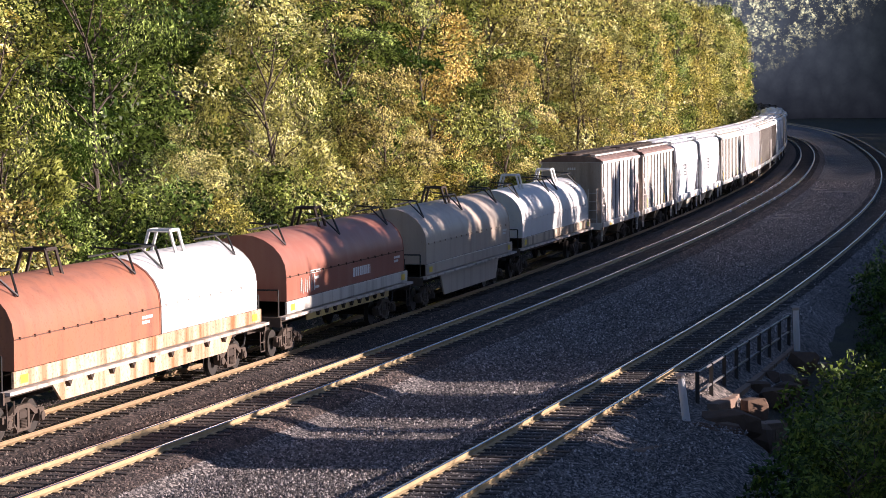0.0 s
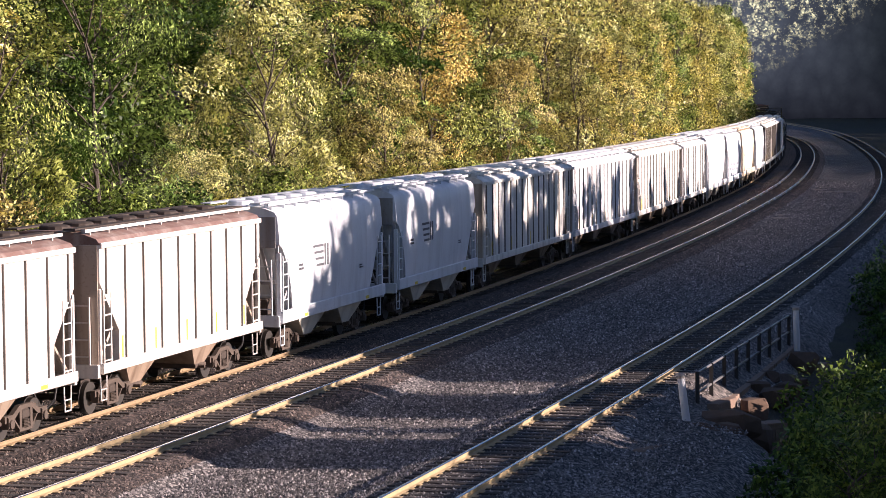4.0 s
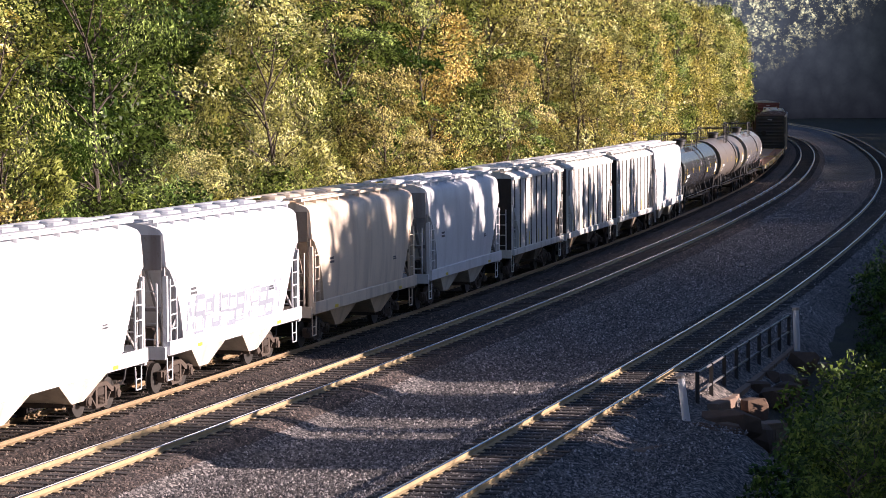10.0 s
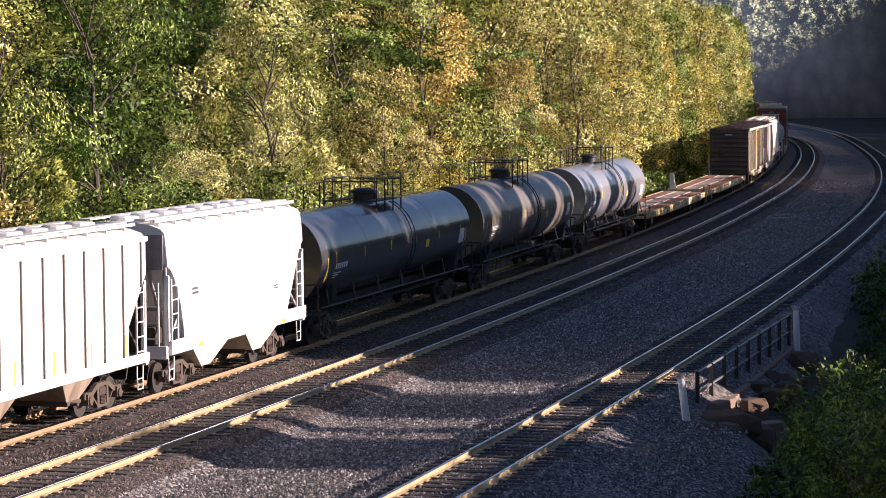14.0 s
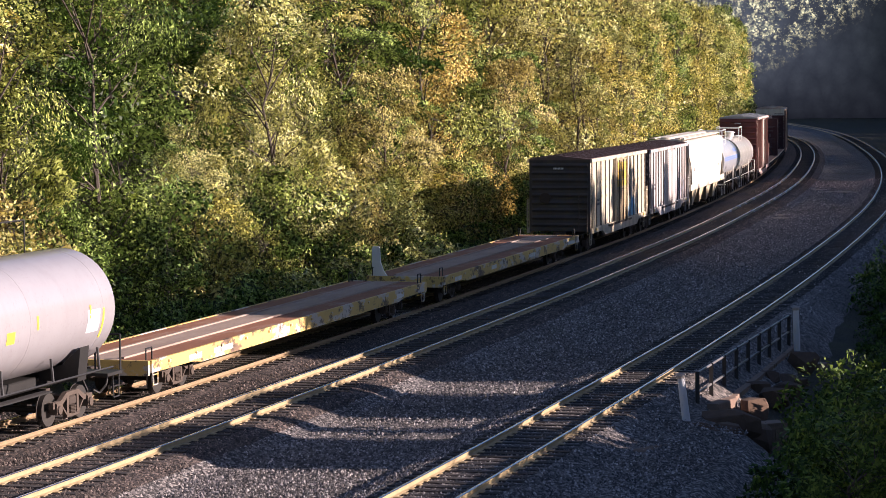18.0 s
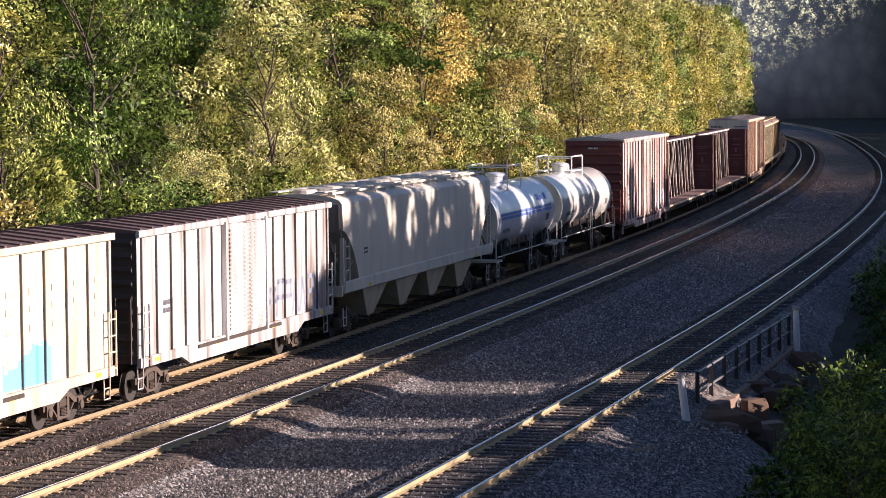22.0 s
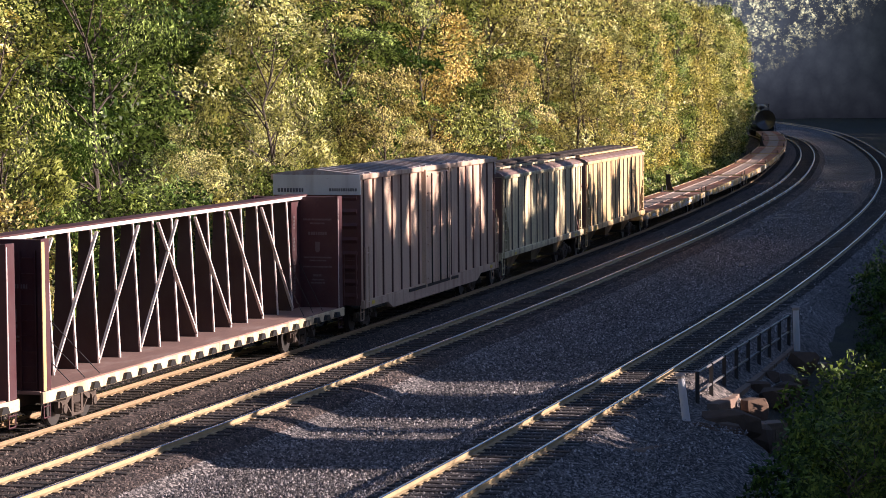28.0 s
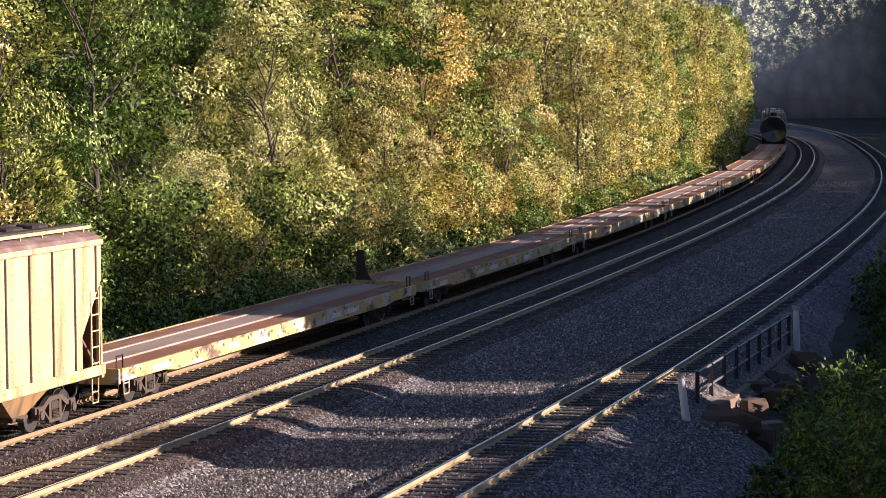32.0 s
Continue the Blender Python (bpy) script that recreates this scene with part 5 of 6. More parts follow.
            pts.append((y * (R + 0.12) * math.cos(a), zc + (R + 0.12) * math.sin(a)))
        pts.append((y * 1.47, 0.5))
        for x in (0.75, 1.15):
            g.bar([(x, p, q) for p, q in pts], 0.022)
        for p, q in pts:
            g.tube((0.75, p, q), (1.15, p, q), 0.016)
        part("ladder", g, trimm, car)

    def plate(name, x0, x1, a0, a1, m, lab="", lift=0.006):
        n = 5
        vs = []
        for k in range(n + 1):
            a = radians(a0 + (a1 - a0) * k / n)
            vs += [(x0, -(R + lift) * math.cos(a), zc + (R + lift) * math.sin(a)), (x1, -(R + lift) * math.cos(a), zc + (R + lift) * math.sin(a))]
        part(name, Geo().add(vs, [(2 * k, 2 * k + 1, 2 * k + 3, 2 * k + 2) for k in range(n)]), m, tank, lab)
    if big:
        for k in range(6):
            x = -tl / 2 + 1.5 + (tl - 3.0) * k / 5
            plate("reflector", x, x + 0.09, -6, 7, YELLOW, "yellow reflective strip")
        plate("placard", -tl / 2 + tl * 0.66, -tl / 2 + tl * 0.66 + 0.42, -14, -3, YELLOW, "yellow placard")
        for e in (-1, 1):
            x = e * (tl / 2 - 0.68)
            plate("reflector", x - 0.05, x + 0.05, -28, 2, YELLOW, "yellow reflective strip")
        plate("data_panel", tl / 2 - 1.6, tl / 2 - 0.9, -20, 2, WHITE_MARK, "white data panel")
        for k in range(6):
            plate("stencil", -tl / 2 + 1.5 + k * 0.22, -tl / 2 + 1.65 + k * 0.22, -14, -7, WHITE_MARK)
        for k in range(3):
            plate("stencil", -tl / 2 + 1.4, -tl / 2 + 2.2 - 0.2 * k, -20 - 3 * k, -18.5 - 3 * k, WHITE_MARK)
    else:
        for k in range(6):
            plate("stencil", -tl / 2 + 1.2 + k * 0.22, -tl / 2 + 1.35 + k * 0.22, -20, -13, DARK_MARK)
        plate("data_panel", tl / 2 - 1.8, tl / 2 - 1.2, -16, -4, DARK_MARK)
    if band:
        for k in range(3):                             # a faded blue emblem high on the side
            plate("emblem", tl / 2 - 3.3 + 0.75 * k, tl / 2 - 2.75 + 0.75 * k, 22, 34 - 3 * (k % 2), BLUE_MARK, "faded blue emblem")
        for a in (2, 8):
            plate("band", -tl / 2 + 0.7, tl / 2 - 0.7, a, a + 4.5, BLUE_MARK, "blue band")
    if not big:
        plate("lower_band", -tl / 2 + 0.66, tl / 2 - 0.66, -66, -34, paint("grimy_lower_shell", (0.50, 0.43, 0.35), 0.5, amount=0.7, rust=0.1), "grimy lower shell")
        g = Geo()
        for x in (0.25, 0.67):
            g.bar([(x, -1.46, 0.5), (x, -1.46, 1.25), (x, -R - 0.06, 2.2)], 0.022)
        for k in range(5):
            g.tube((0.25, -1.46 + 0.012 * k, 0.55 + 0.33 * k), (0.67, -1.46 + 0.012 * k, 0.55 + 0.33 * k), 0.018)
        part("ladder", g, PALE_RAIL, car)
    return car


def worn_sill(name, colour):
    """Old paint in patches: bare grey, brown scrapes and faded white over the colour."""
    if name in MATS:
        return MATS[name]
    m, n, l, b = nodes_of(name)
    v = coords(n, l, (0.55, 1, 1.6))
    a = tex(n, l, "ShaderNodeTexNoise", 0.9, v, Detail=6.0, Roughness=0.62)
    d = tex(n, l, "ShaderNodeTexNoise", 3.1, coords(n, l, (0.5, 1, 0.8)), Detail=6.0, Roughness=0.7)
    c = mix(n, l, ramp(n, l, a.outputs[0], [(0.53, (0, 0, 0)), (0.56, (1, 1, 1))]).outputs[0], colour, (0.60, 0.54, 0.46))
    c = mix(n, l, ramp(n, l, a.outputs[0], [(0.36, (1, 1, 1)), (0.41, (0, 0, 0))]).outputs[0], c, (0.22, 0.14, 0.09))
    c = mix(n, l, ramp(n, l, d.outputs[0], [(0.55, (0, 0, 0)), (0.62, (0.9, 0.9, 0.9))]).outputs[0], c, (0.11, 0.075, 0.055))
    l.new(c, b.inputs["Base Color"])
    b.inputs["Roughness"].default_value = 0.6
    bump(n, l, d.outputs[0], 0.3, 0.01, b)
    MATS[name] = m
    return m


def flat_car(label, front, rear, plate=None, hue=0):
    car, L = begin("flat_car", label, "flat car", front, rear, 2.9)
    side = worn_sill("flatcar_yellow_%d" % hue, ((0.68, 0.47, 0.15), (0.60, 0.41, 0.16))[hue])
    deck = DECK
    for k, (y0, y1) in enumerate(((-1.42, -0.52), (-0.5, 0.5), (0.52, 1.42))):
        part("deck", Geo().box(-L / 2, L / 2, y0, y1, 1.04, 1.10 + (0.012 if k == 1 else 0)), deck if k != 1 else DECK_STEEL, car, "worn rust-brown deck plate")
    for y in (-0.51, 0.51):
        part("deck_rail", Geo().box(-L / 2 + 0.4, L / 2 - 0.4, y - 0.05, y + 0.05, 1.10, 1.15), DECK_STEEL, car)
    for y in (-1.46, 1.46):
        s = -1 if y < 0 else 1
        a = L / 2
        part("side_sill", Geo().prism([(-a, 1.12), (a, 1.12), (a, 0.80), (a - 2.9, 0.78), (a - 3.6, 0.70), (3.6 - a, 0.70), (2.9 - a, 0.78), (-a, 0.80)][::-1], y - 0.045, y + 0.045, "y"), side, car)
        pocket = Geo().box(-0.06, 0.06, min(y, y + s * 0.085), max(y, y + s * 0.085), 0.96, 1.03).mesh("stake_pocket", side)
        for k in range(13):
            part("stake_pocket", pocket, None, car, at=pose(-L / 2 + 1.2 + (L - 2.4) * k / 12, 0, 0))
    part("centre_sill", Geo().box(-L / 2, L / 2, -0.35, 0.35, 0.62, 1.03), STEEL, car)
    r = random.Random(int(front))
    for k in range(5):
        x = r.uniform(-L / 2 + 0.5, L / 2 - 2)
        marks(car, "stencil", [(r.uniform(0.5, 1.3), 0.16)], x, -1.506, 0.98, WHITE_MARK, "faded white stencil")
    for e in (-1, 1):
        x = e * L / 2
        part("end_sill", Geo().box(min(x, x + e * 0.12), max(x, x + e * 0.12), -1.45, 1.45, 0.72, 1.12, 0.02), side, car)
        coupler(car, x + e * 0.2)
        step(car, e * (L / 2 - 0.35), side)
        for y in (-1.3, 1.3):
            part("grab_iron", Geo().bar([(x - e * 0.1, y, 1.1), (x - e * 0.1, y, 1.42), (x - e * 0.5, y, 1.42), (x - e * 0.5, y, 1.1)], 0.022), BLACK, car)
    if plate:
        m = WHITE_MARK if plate == "white" else STEEL
        part("bridge_plate", Geo().prism([(0.78, 1.1), (1.40, 1.1), (1.36, 1.2), (1.36, 2.14), (1.32, 2.2), (1.10, 2.2), (1.06, 2.14), (1.03, 1.6), (0.92, 1.3)], -L / 2 + 0.25, -L / 2 + 0.33), m, car, "raised %s bridge plate" % ("white" if plate == "white" else "dark steel"))
    return car


def box_car(label, front, rear, colour, zt, end_colour, door=None, roof=None, ribs=14, white_top=False, graffiti=None, dirt=0.6, rust=0.2, louvre=False, spray=False, doors=1, two_tone=None, grime=None, zb=1.12):
    car, L = begin("box_car", label, "box car", front, rear, 2.0)
    mat = paint("boxcar_%02d%02d%02d" % tuple(int(c * 99) for c in colour), colour, 0.55, grime or (0.12, 0.075, 0.045), dirt, rust)
    endm = paint("boxcar_end_%02d%02d%02d" % tuple(int(c * 99) for c in end_colour), end_colour, 0.6, amount=0.4, rust=0.1)
    roofm = roof or plain("rust_brown_roof", (0.15, 0.095, 0.085), 0.42, vary=0.4, scale=3)
    w = 1.50
    part("body", Geo().box(-L / 2 + 0.06, L / 2 - 0.06, -w, w, zb, zt, 0.02), mat, car)
    part("roof", Geo().prism([(-w - 0.03, zt), (w + 0.03, zt), (w + 0.03, zt + 0.06), (0, zt + 0.22), (-w - 0.03, zt + 0.06)], -L / 2, L / 2), roofm, car)
    n = int(L / 0.75)
    rr = Geo()
    rr.prism([(-w, zt + 0.06), (-w, zt + 0.10), (0, zt + 0.27), (w, zt + 0.10), (w, zt + 0.06), (0, zt + 0.2)][::-1], -0.06, 0.06)
    rm = rr.mesh("roof_rib", roofm)
    for k in range(n):
        part("roof_rib", rm, None, car, at=pose(-L / 2 + L * (k + 0.5) / n, 0, 0))
    dx0, dx1 = (-1.65, 1.65) if doors == 1 else (-1.5, 1.5)
    rib = Geo().prism([(-0.024, 0.02), (-0.020, -0.055), (0.020, -0.055), (0.024, 0.02)], zb + 0.12, zt - 0.1, "z").mesh("rib", RIB if end_colour[0] < 0.1 else RIB_RED)
    for k in range(ribs):
        x = -L / 2 + 0.3 + (L - 0.6) * k / (ribs - 1)
        for y, turn in ((-w, 0), (w, 180)):
            if dx0 - 0.1 < x < dx1 + 0.1:
                continue
            part("rib", rib, None, car, at=pose(x, y, 0, 0, 0, turn))
    for y in (-w, w):
        s = -1 if y < 0 else 1
        part("side_sill", Geo().prism([(-L / 2, zb + 0.15), (L / 2, zb + 0.15), (L / 2, zb - 0.1), (L / 2 - 2.8, zb - 0.1), (L / 2 - 3.4, zb - 0.34), (3.4 - L / 2, zb - 0.34), (2.8 - L / 2, zb - 0.1), (-L / 2, zb - 0.1)][::-1], min(y, y + s * 0.11), max(y, y + s * 0.11), "y"), mat, car)
        part("top_chord", Geo().box(-L / 2, L / 2, min(y, y + s * 0.1), max(y, y + s * 0.1), zt - 0.12, zt + 0.06, 0.02), mat, car)
        dm = door or mat
        if two_tone:
            part("door_panel", Geo().box(dx0 + 0.28, dx1 - 0.28, min(y, y + s * 0.155), max(y, y + s * 0.155), (zb + zt) / 2 + 0.15, zt - 0.3, 0.02), two_tone, car, "yellow upper door panel")
        d = part("door", Geo().box(dx0 + 0.1, dx1 - 0.1, min(y, y + s * 0.13), max(y, y + s * 0.13), zb + 0.12, zt - 0.16, 0.03), dm, car, "sliding door with locking rods")
        g = Geo()
        for k in range(7 if not louvre else 24):
            z = zb + 0.3 + (zt - zb - 0.6) * k / (6 if not louvre else 23)
            g.box(dx0 + 0.2, dx1 - 0.2, min(y, y + s * 0.17), max(y, y + s * 0.17), z - 0.03, z + 0.03)
        part("door_rib" if not louvre else "louvre", g, dm, d)
        for x in (dx0 + 0.6, dx1 - 0.6, 0.1) if not louvre else ():
            part("lock_rod", Geo().tube((x, y + s * 0.2, zb + 0.1), (x, y + s * 0.2, zt - 0.2), 0.028), STEEL, d)
        for x in (dx0, dx1):
            part("door_post", Geo().box(x - 0.07, x + 0.07, min(y, y + s * 0.16), max(y, y + s * 0.16), zb, zt - 0.05), mat, car)
        part("door_track", Geo().box(dx0 - 2.2, dx1 + 1.2, min(y, y + s * 0.15), max(y, y + s * 0.15), zb + 0.0, zb + 0.1), STEEL, car)
        for e in (-1, 1):
            ladder(car, e * (L / 2 - 0.32), y + s * 0.13, zb - 0.1, zb + (zt - zb) * 0.45, 0.42, mat)
        for k in range(4):
            x = -L / 2 + 0.9 + (L - 2.2) * k / 3
            part("reflector", Geo().box(x, x + 0.32, min(y, y + s * 0.122), max(y, y + s * 0.122), zb - 0.02, zb + 0.09), YELLOW, car)
    for e in (-1, 1):
        x = e * (L / 2 - 0.06)
        g = Geo().box(min(x, x + e * 0.03), max(x, x + e * 0.03), -w, w, zb, zt)
        part("end_wall", g, endm, car)
        n = 9
        er = Geo().prism([(-0.10, 0), (0, 0.085), (0.10, 0)] if e > 0 else [(-0.10, 0), (0, -0.085), (0.10, 0)], -w + 0.12, w - 0.12)
        for k in range(n):
            z = zb + 0.3 + (zt - zb - 0.55) * k / (n - 1)
            g = Geo()
            g.prism([(x + e * 0.03, z - 0.11), (x + e * 0.03, z + 0.11), (x + e * 0.10, z)], -w + 0.12, w - 0.12, "y")
            part("end_rib", g, endm, car)
        ladder(car, x + e * 0.14, -1.15, zb, zb + 1.7, 0.42, endm, "y")
        part("brake_wheel", Geo().lathe([(0, 0.26), (0.03, 0.28), (0.06, 0.26)], 16, "x", (x + e * 0.2, 0.7, zb + 1.6)), STEEL, car)
        step(car, e * (L / 2 - 0.3), mat)
        coupler(car, x + e * 0.25)
        marks(car, "end_stencil", [(0.5, 0.09)], 0, 0, 0, WHITE_MARK, "").matrix_basis = pose(x + e * 0.105, -0.3 * e, zt - 0.35, 0, 0, 90 * e)
        if white_top:
            part("end_cap", Geo().box(min(x, x + e * 0.112), max(x, x + e * 0.112), -w - 0.01, w + 0.01, zt - 0.62, zt + 0.04), EXCESS, car, "white band across the top of the end")
            marks(car, "end_stencil", [(0.95, 0.10)], 0, 0, 0, DARK_MARK, "dark stencil on the white band").matrix_basis = pose(x + e * 0.114, -0.45 if e < 0 else -1.4, zt - 0.40, 0, 0, 90 * e)
            marks(car, "end_stencil", [(0.9, 0.13)], 0, 0, 0, DARK_MARK, "dark stencil on the white band").matrix_basis = pose(x + e * 0.114, 1.35 if e < 0 else 0.45, zt - 0.40, 0, 0, 90 * e)
    part("centre_sill", Geo().box(-L / 2, L / 2, -0.3, 0.3, 0.75, 1.1), STEEL, car)
    part("brake_tank", Geo().lathe([(-0.6, 0.1), (-0.5, 0.22), (0.5, 0.22), (0.6, 0.1)], 12, "x", (1.2, -0.8, 0.85)), STEEL, car)
    if graffiti:
        scrawl(car, L * 0.14, L / 2 - 0.8, zb + 0.25, zb + 1.3, -w - 0.001, graffiti, int(front))
    if spray:
        r = random.Random(8)
        x = 1.75
        while x < 4.6:                         # a broad sprayed field with an uneven top, low on the side
            wide = r.uniform(0.10, 0.24)
            h = 0.75 + 0.25 * math.sin(x * 2.1) + r.uniform(-0.1, 0.1)
            part("graffiti", Geo().box(x, x + wide, -w - 0.004, -w + 0.001, zb + 0.18, zb + 0.18 + h), r.choice((SPRAY_BLUE, SPRAY_SKY, SPRAY_SKY, SPRAY_SKY)), car, "blue and white spray paint")
            x += wide
        tab = Geo().box(-0.17, 0.17, -w - 0.02, -w, -0.08, 0.08, 0.01).mesh("side_tab", mat)
        for k in range(1, 14):
            for z in (0.45, 0.58, 0.70):
                x = -L / 2 + 0.3 + (L - 0.6) * (k - 0.5) / 13
                if abs(x) > 1.9:
                    part("side_tab", tab, None, car, at=pose(x, 0, zb + (zt - zb) * z))
    if not white_top:
        marks(car, "stencil", [(0.7, 0.13), (0.7, 0.13)], -L / 2 + 1.75, -w - 0.004, zb + 1.5, DARK_MARK, "faded reporting stencil")
    return car


def centerbeam(label, front, rear, colour):
    car, L = begin("centerbeam_car", label, "centerbeam car", front, rear, 2.9)
    mat = paint("centerbeam_brown", colour, 0.6, (0.075, 0.020, 0.020), 0.5, 0.05)
    dark = paint("centerbeam_dark_brown", (0.045, 0.014, 0.014), 0.7, (0.07, 0.03, 0.026), 0.4)
    zt, zd = 4.72, 1.10
    part("deck", Geo().box(-L / 2, L / 2, -1.42, 1.42, zd - 0.08, zd), BEAM_DECK, car, "worn reddish deck")
    for e in (-1, 1):
        x = e * (L / 2 - 0.3)
        b = part("bulkhead", Geo().box(x - 0.16, x + 0.16, -1.42, 1.42, zd, zt - 0.05, 0.03), mat, car, "tall brown end bulkhead")
        for y in (-1.42, 1.42):
            part("bulkhead_post", Geo().box(x - 0.22, x + 0.22, y - 0.05, y + 0.05, zd - 0.3, zt - 0.03), mat, b)
        y = -1.0
        ladder(car, x + e * 0.2, -1.1, zd, zt - 0.3, 0.4, mat, "y")
        step(car, e * (L / 2 - 0.3), mat)
        coupler(car, e * (L / 2 + 0.15))
        part("end_panel", Geo().box(min(x, x - e * 0.95), max(x, x - e * 0.95), -0.16, 0.16, zd, zt - 0.2), mat, car, "brown end column with worn upright lettering")
        for k in range(22):
            if k % 6 < 4 or k % 5 == 2:
                part("stencil", Geo().box(x - e * 0.72 - 0.09, x - e * 0.72 + 0.09, -0.164, -0.16, zt - 0.72 - 0.115 * k, zt - 0.65 - 0.115 * k), GREY_MARK, car, "worn grey upright lettering")
        for y in (-1.475, 1.475):
            part("edge_strip", Geo().box(x - 0.2, x - (0.16 if e > 0 else 0.04), y - 0.004, y + 0.004, zd, zt - 0.1), LIT_FADED if e > 0 else RAIL_YELLOW, b, "pale corner edge")
        for k in range(3):
            part("tie_cable", Geo().tube((x - e * (0.7 + 0.9 * k), -0.3, zd + 1.5), (x - e * (1.5 + 0.9 * k), -1.36, zd + 0.02), 0.012, 4), BLACK, car)
        # worn lettering on the face of the bulkhead that looks forward
        if e > 0:
            lines = ((0.95, 0.06, 0.75), (0.5, 0.05, 0.88), (0.62, 0.10, 1.18), (0.16, 0.30, 1.50), (0.10, 0.22, 1.62), (0.95, 0.05, 1.98), (0.55, 0.05, 2.08), (0.98, 0.05, 2.28), (0.3, 0.07, 2.55), (0.42, 0.05, 2.70), (0.48, 0.05, 2.80))
        else:
            lines = ((0.75, 0.10, 1.10), (0.22, 0.30, 1.70), (0.20, 0.10, 2.05), (0.4, 0.05, 2.32), (0.36, 0.05, 2.42))
        for w, h, down in lines:
            marks(car, "stencil", [(w, h)], 0, 0, 0, GREY_MARK, "worn pale lettering").matrix_basis = pose(x - 0.161, (-0.76 if e > 0 else -0.7) + w / 2, zt - down, 0, 0, -90)
    part("top_chord", Geo().box(-L / 2 + 0.1, L / 2 - 0.1, -0.22, 0.22, zt - 0.12, zt, 0.03).box(-L / 2 + 0.1, L / 2 - 0.1, -0.3, 0.3, zt - 0.02, zt + 0.02), mat, car)
    part("chord_plate", Geo().box(-L / 2 + 0.1, L / 2 - 0.1, -0.26, -0.225, zt - 0.13, zt - 0.03), LIT_FADED, car, "bleached top chord, coloured paler as if sunlit")
    n = 14
    a = L / 2 - 1.75
    for k in range(n + 1):
        x = -a + 2 * a * k / n
        part("post", Geo().prism([(-0.32, zd), (0.32, zd), (0.15, zt - 0.1), (-0.15, zt - 0.1)], x - 0.06, x + 0.06), dark, car)
        part("post_flange", Geo().prism([(-0.35, zd), (-0.32, zd), (-0.15, zt - 0.1), (-0.18, zt - 0.1)], x - 0.04, x + 0.04), LIT_FADED, car, "bleached post edge, coloured paler as if sunlit")
    for k in (-1, 1, 3, 5, 6, 8, 10, 12):              # braces lean in from both ends and cross in the middle
        x0, x1 = -a + 2 * a * max(k, 0) / n, -a + 2 * a * min(k + 2, n) / n
        z0, z1 = (zd + 0.1, zt - 0.2) if k < 6 else (zt - 0.2, zd + 0.1)
        z0 = (z0 + z1) / 2 if k < 0 else z0
        part("diagonal", Geo().prism([(-0.04, -0.03), (0.04, -0.03), (0.04, 0.03), (-0.04, 0.03)], 0, 1), LIT_FADED, car).matrix_basis = beam((x0, -0.33, z0), (x1, -0.33, z1))
    for y in (-1.44, 1.44):
        s = -1 if y < 0 else 1
        part("side_sill", Geo().box(-L / 2, L / 2, min(y, y + s * 0.06), max(y, y + s * 0.06), zd - 0.30, zd - 0.02, 0.02), BEAM_SILL, car, "pale yellow scuffed side sill")
        win = Geo().prism([(-0.22, 0), (0.22, 0), (0.12, 0.16), (-0.12, 0.16)], min(y + s * 0.06, y + s * 0.16), max(y + s * 0.06, y + s * 0.16), "y").mesh("strap_winch", BLACK)
        for k in range(22):
            part("strap_winch", win, None, car, at=pose(-L / 2 + 0.9 + (L - 1.8) * k / 21, 0, zd - 0.26))
    part("centre_sill", Geo().box(-L / 2, L / 2, -0.35, 0.35, 0.55, 1.0), STEEL, car)
    return car


def beam(a, b):
    """The pose and stretch that lays a unit bar along x from a to b."""
    a, b = Vector(a), Vector(b)
    d = b - a
    q = d.to_track_quat("X", "Z").to_matrix().to_4x4()
    return Matrix.Translation(a) @ q @ Matrix.Diagonal((d.length, 1, 1, 1))


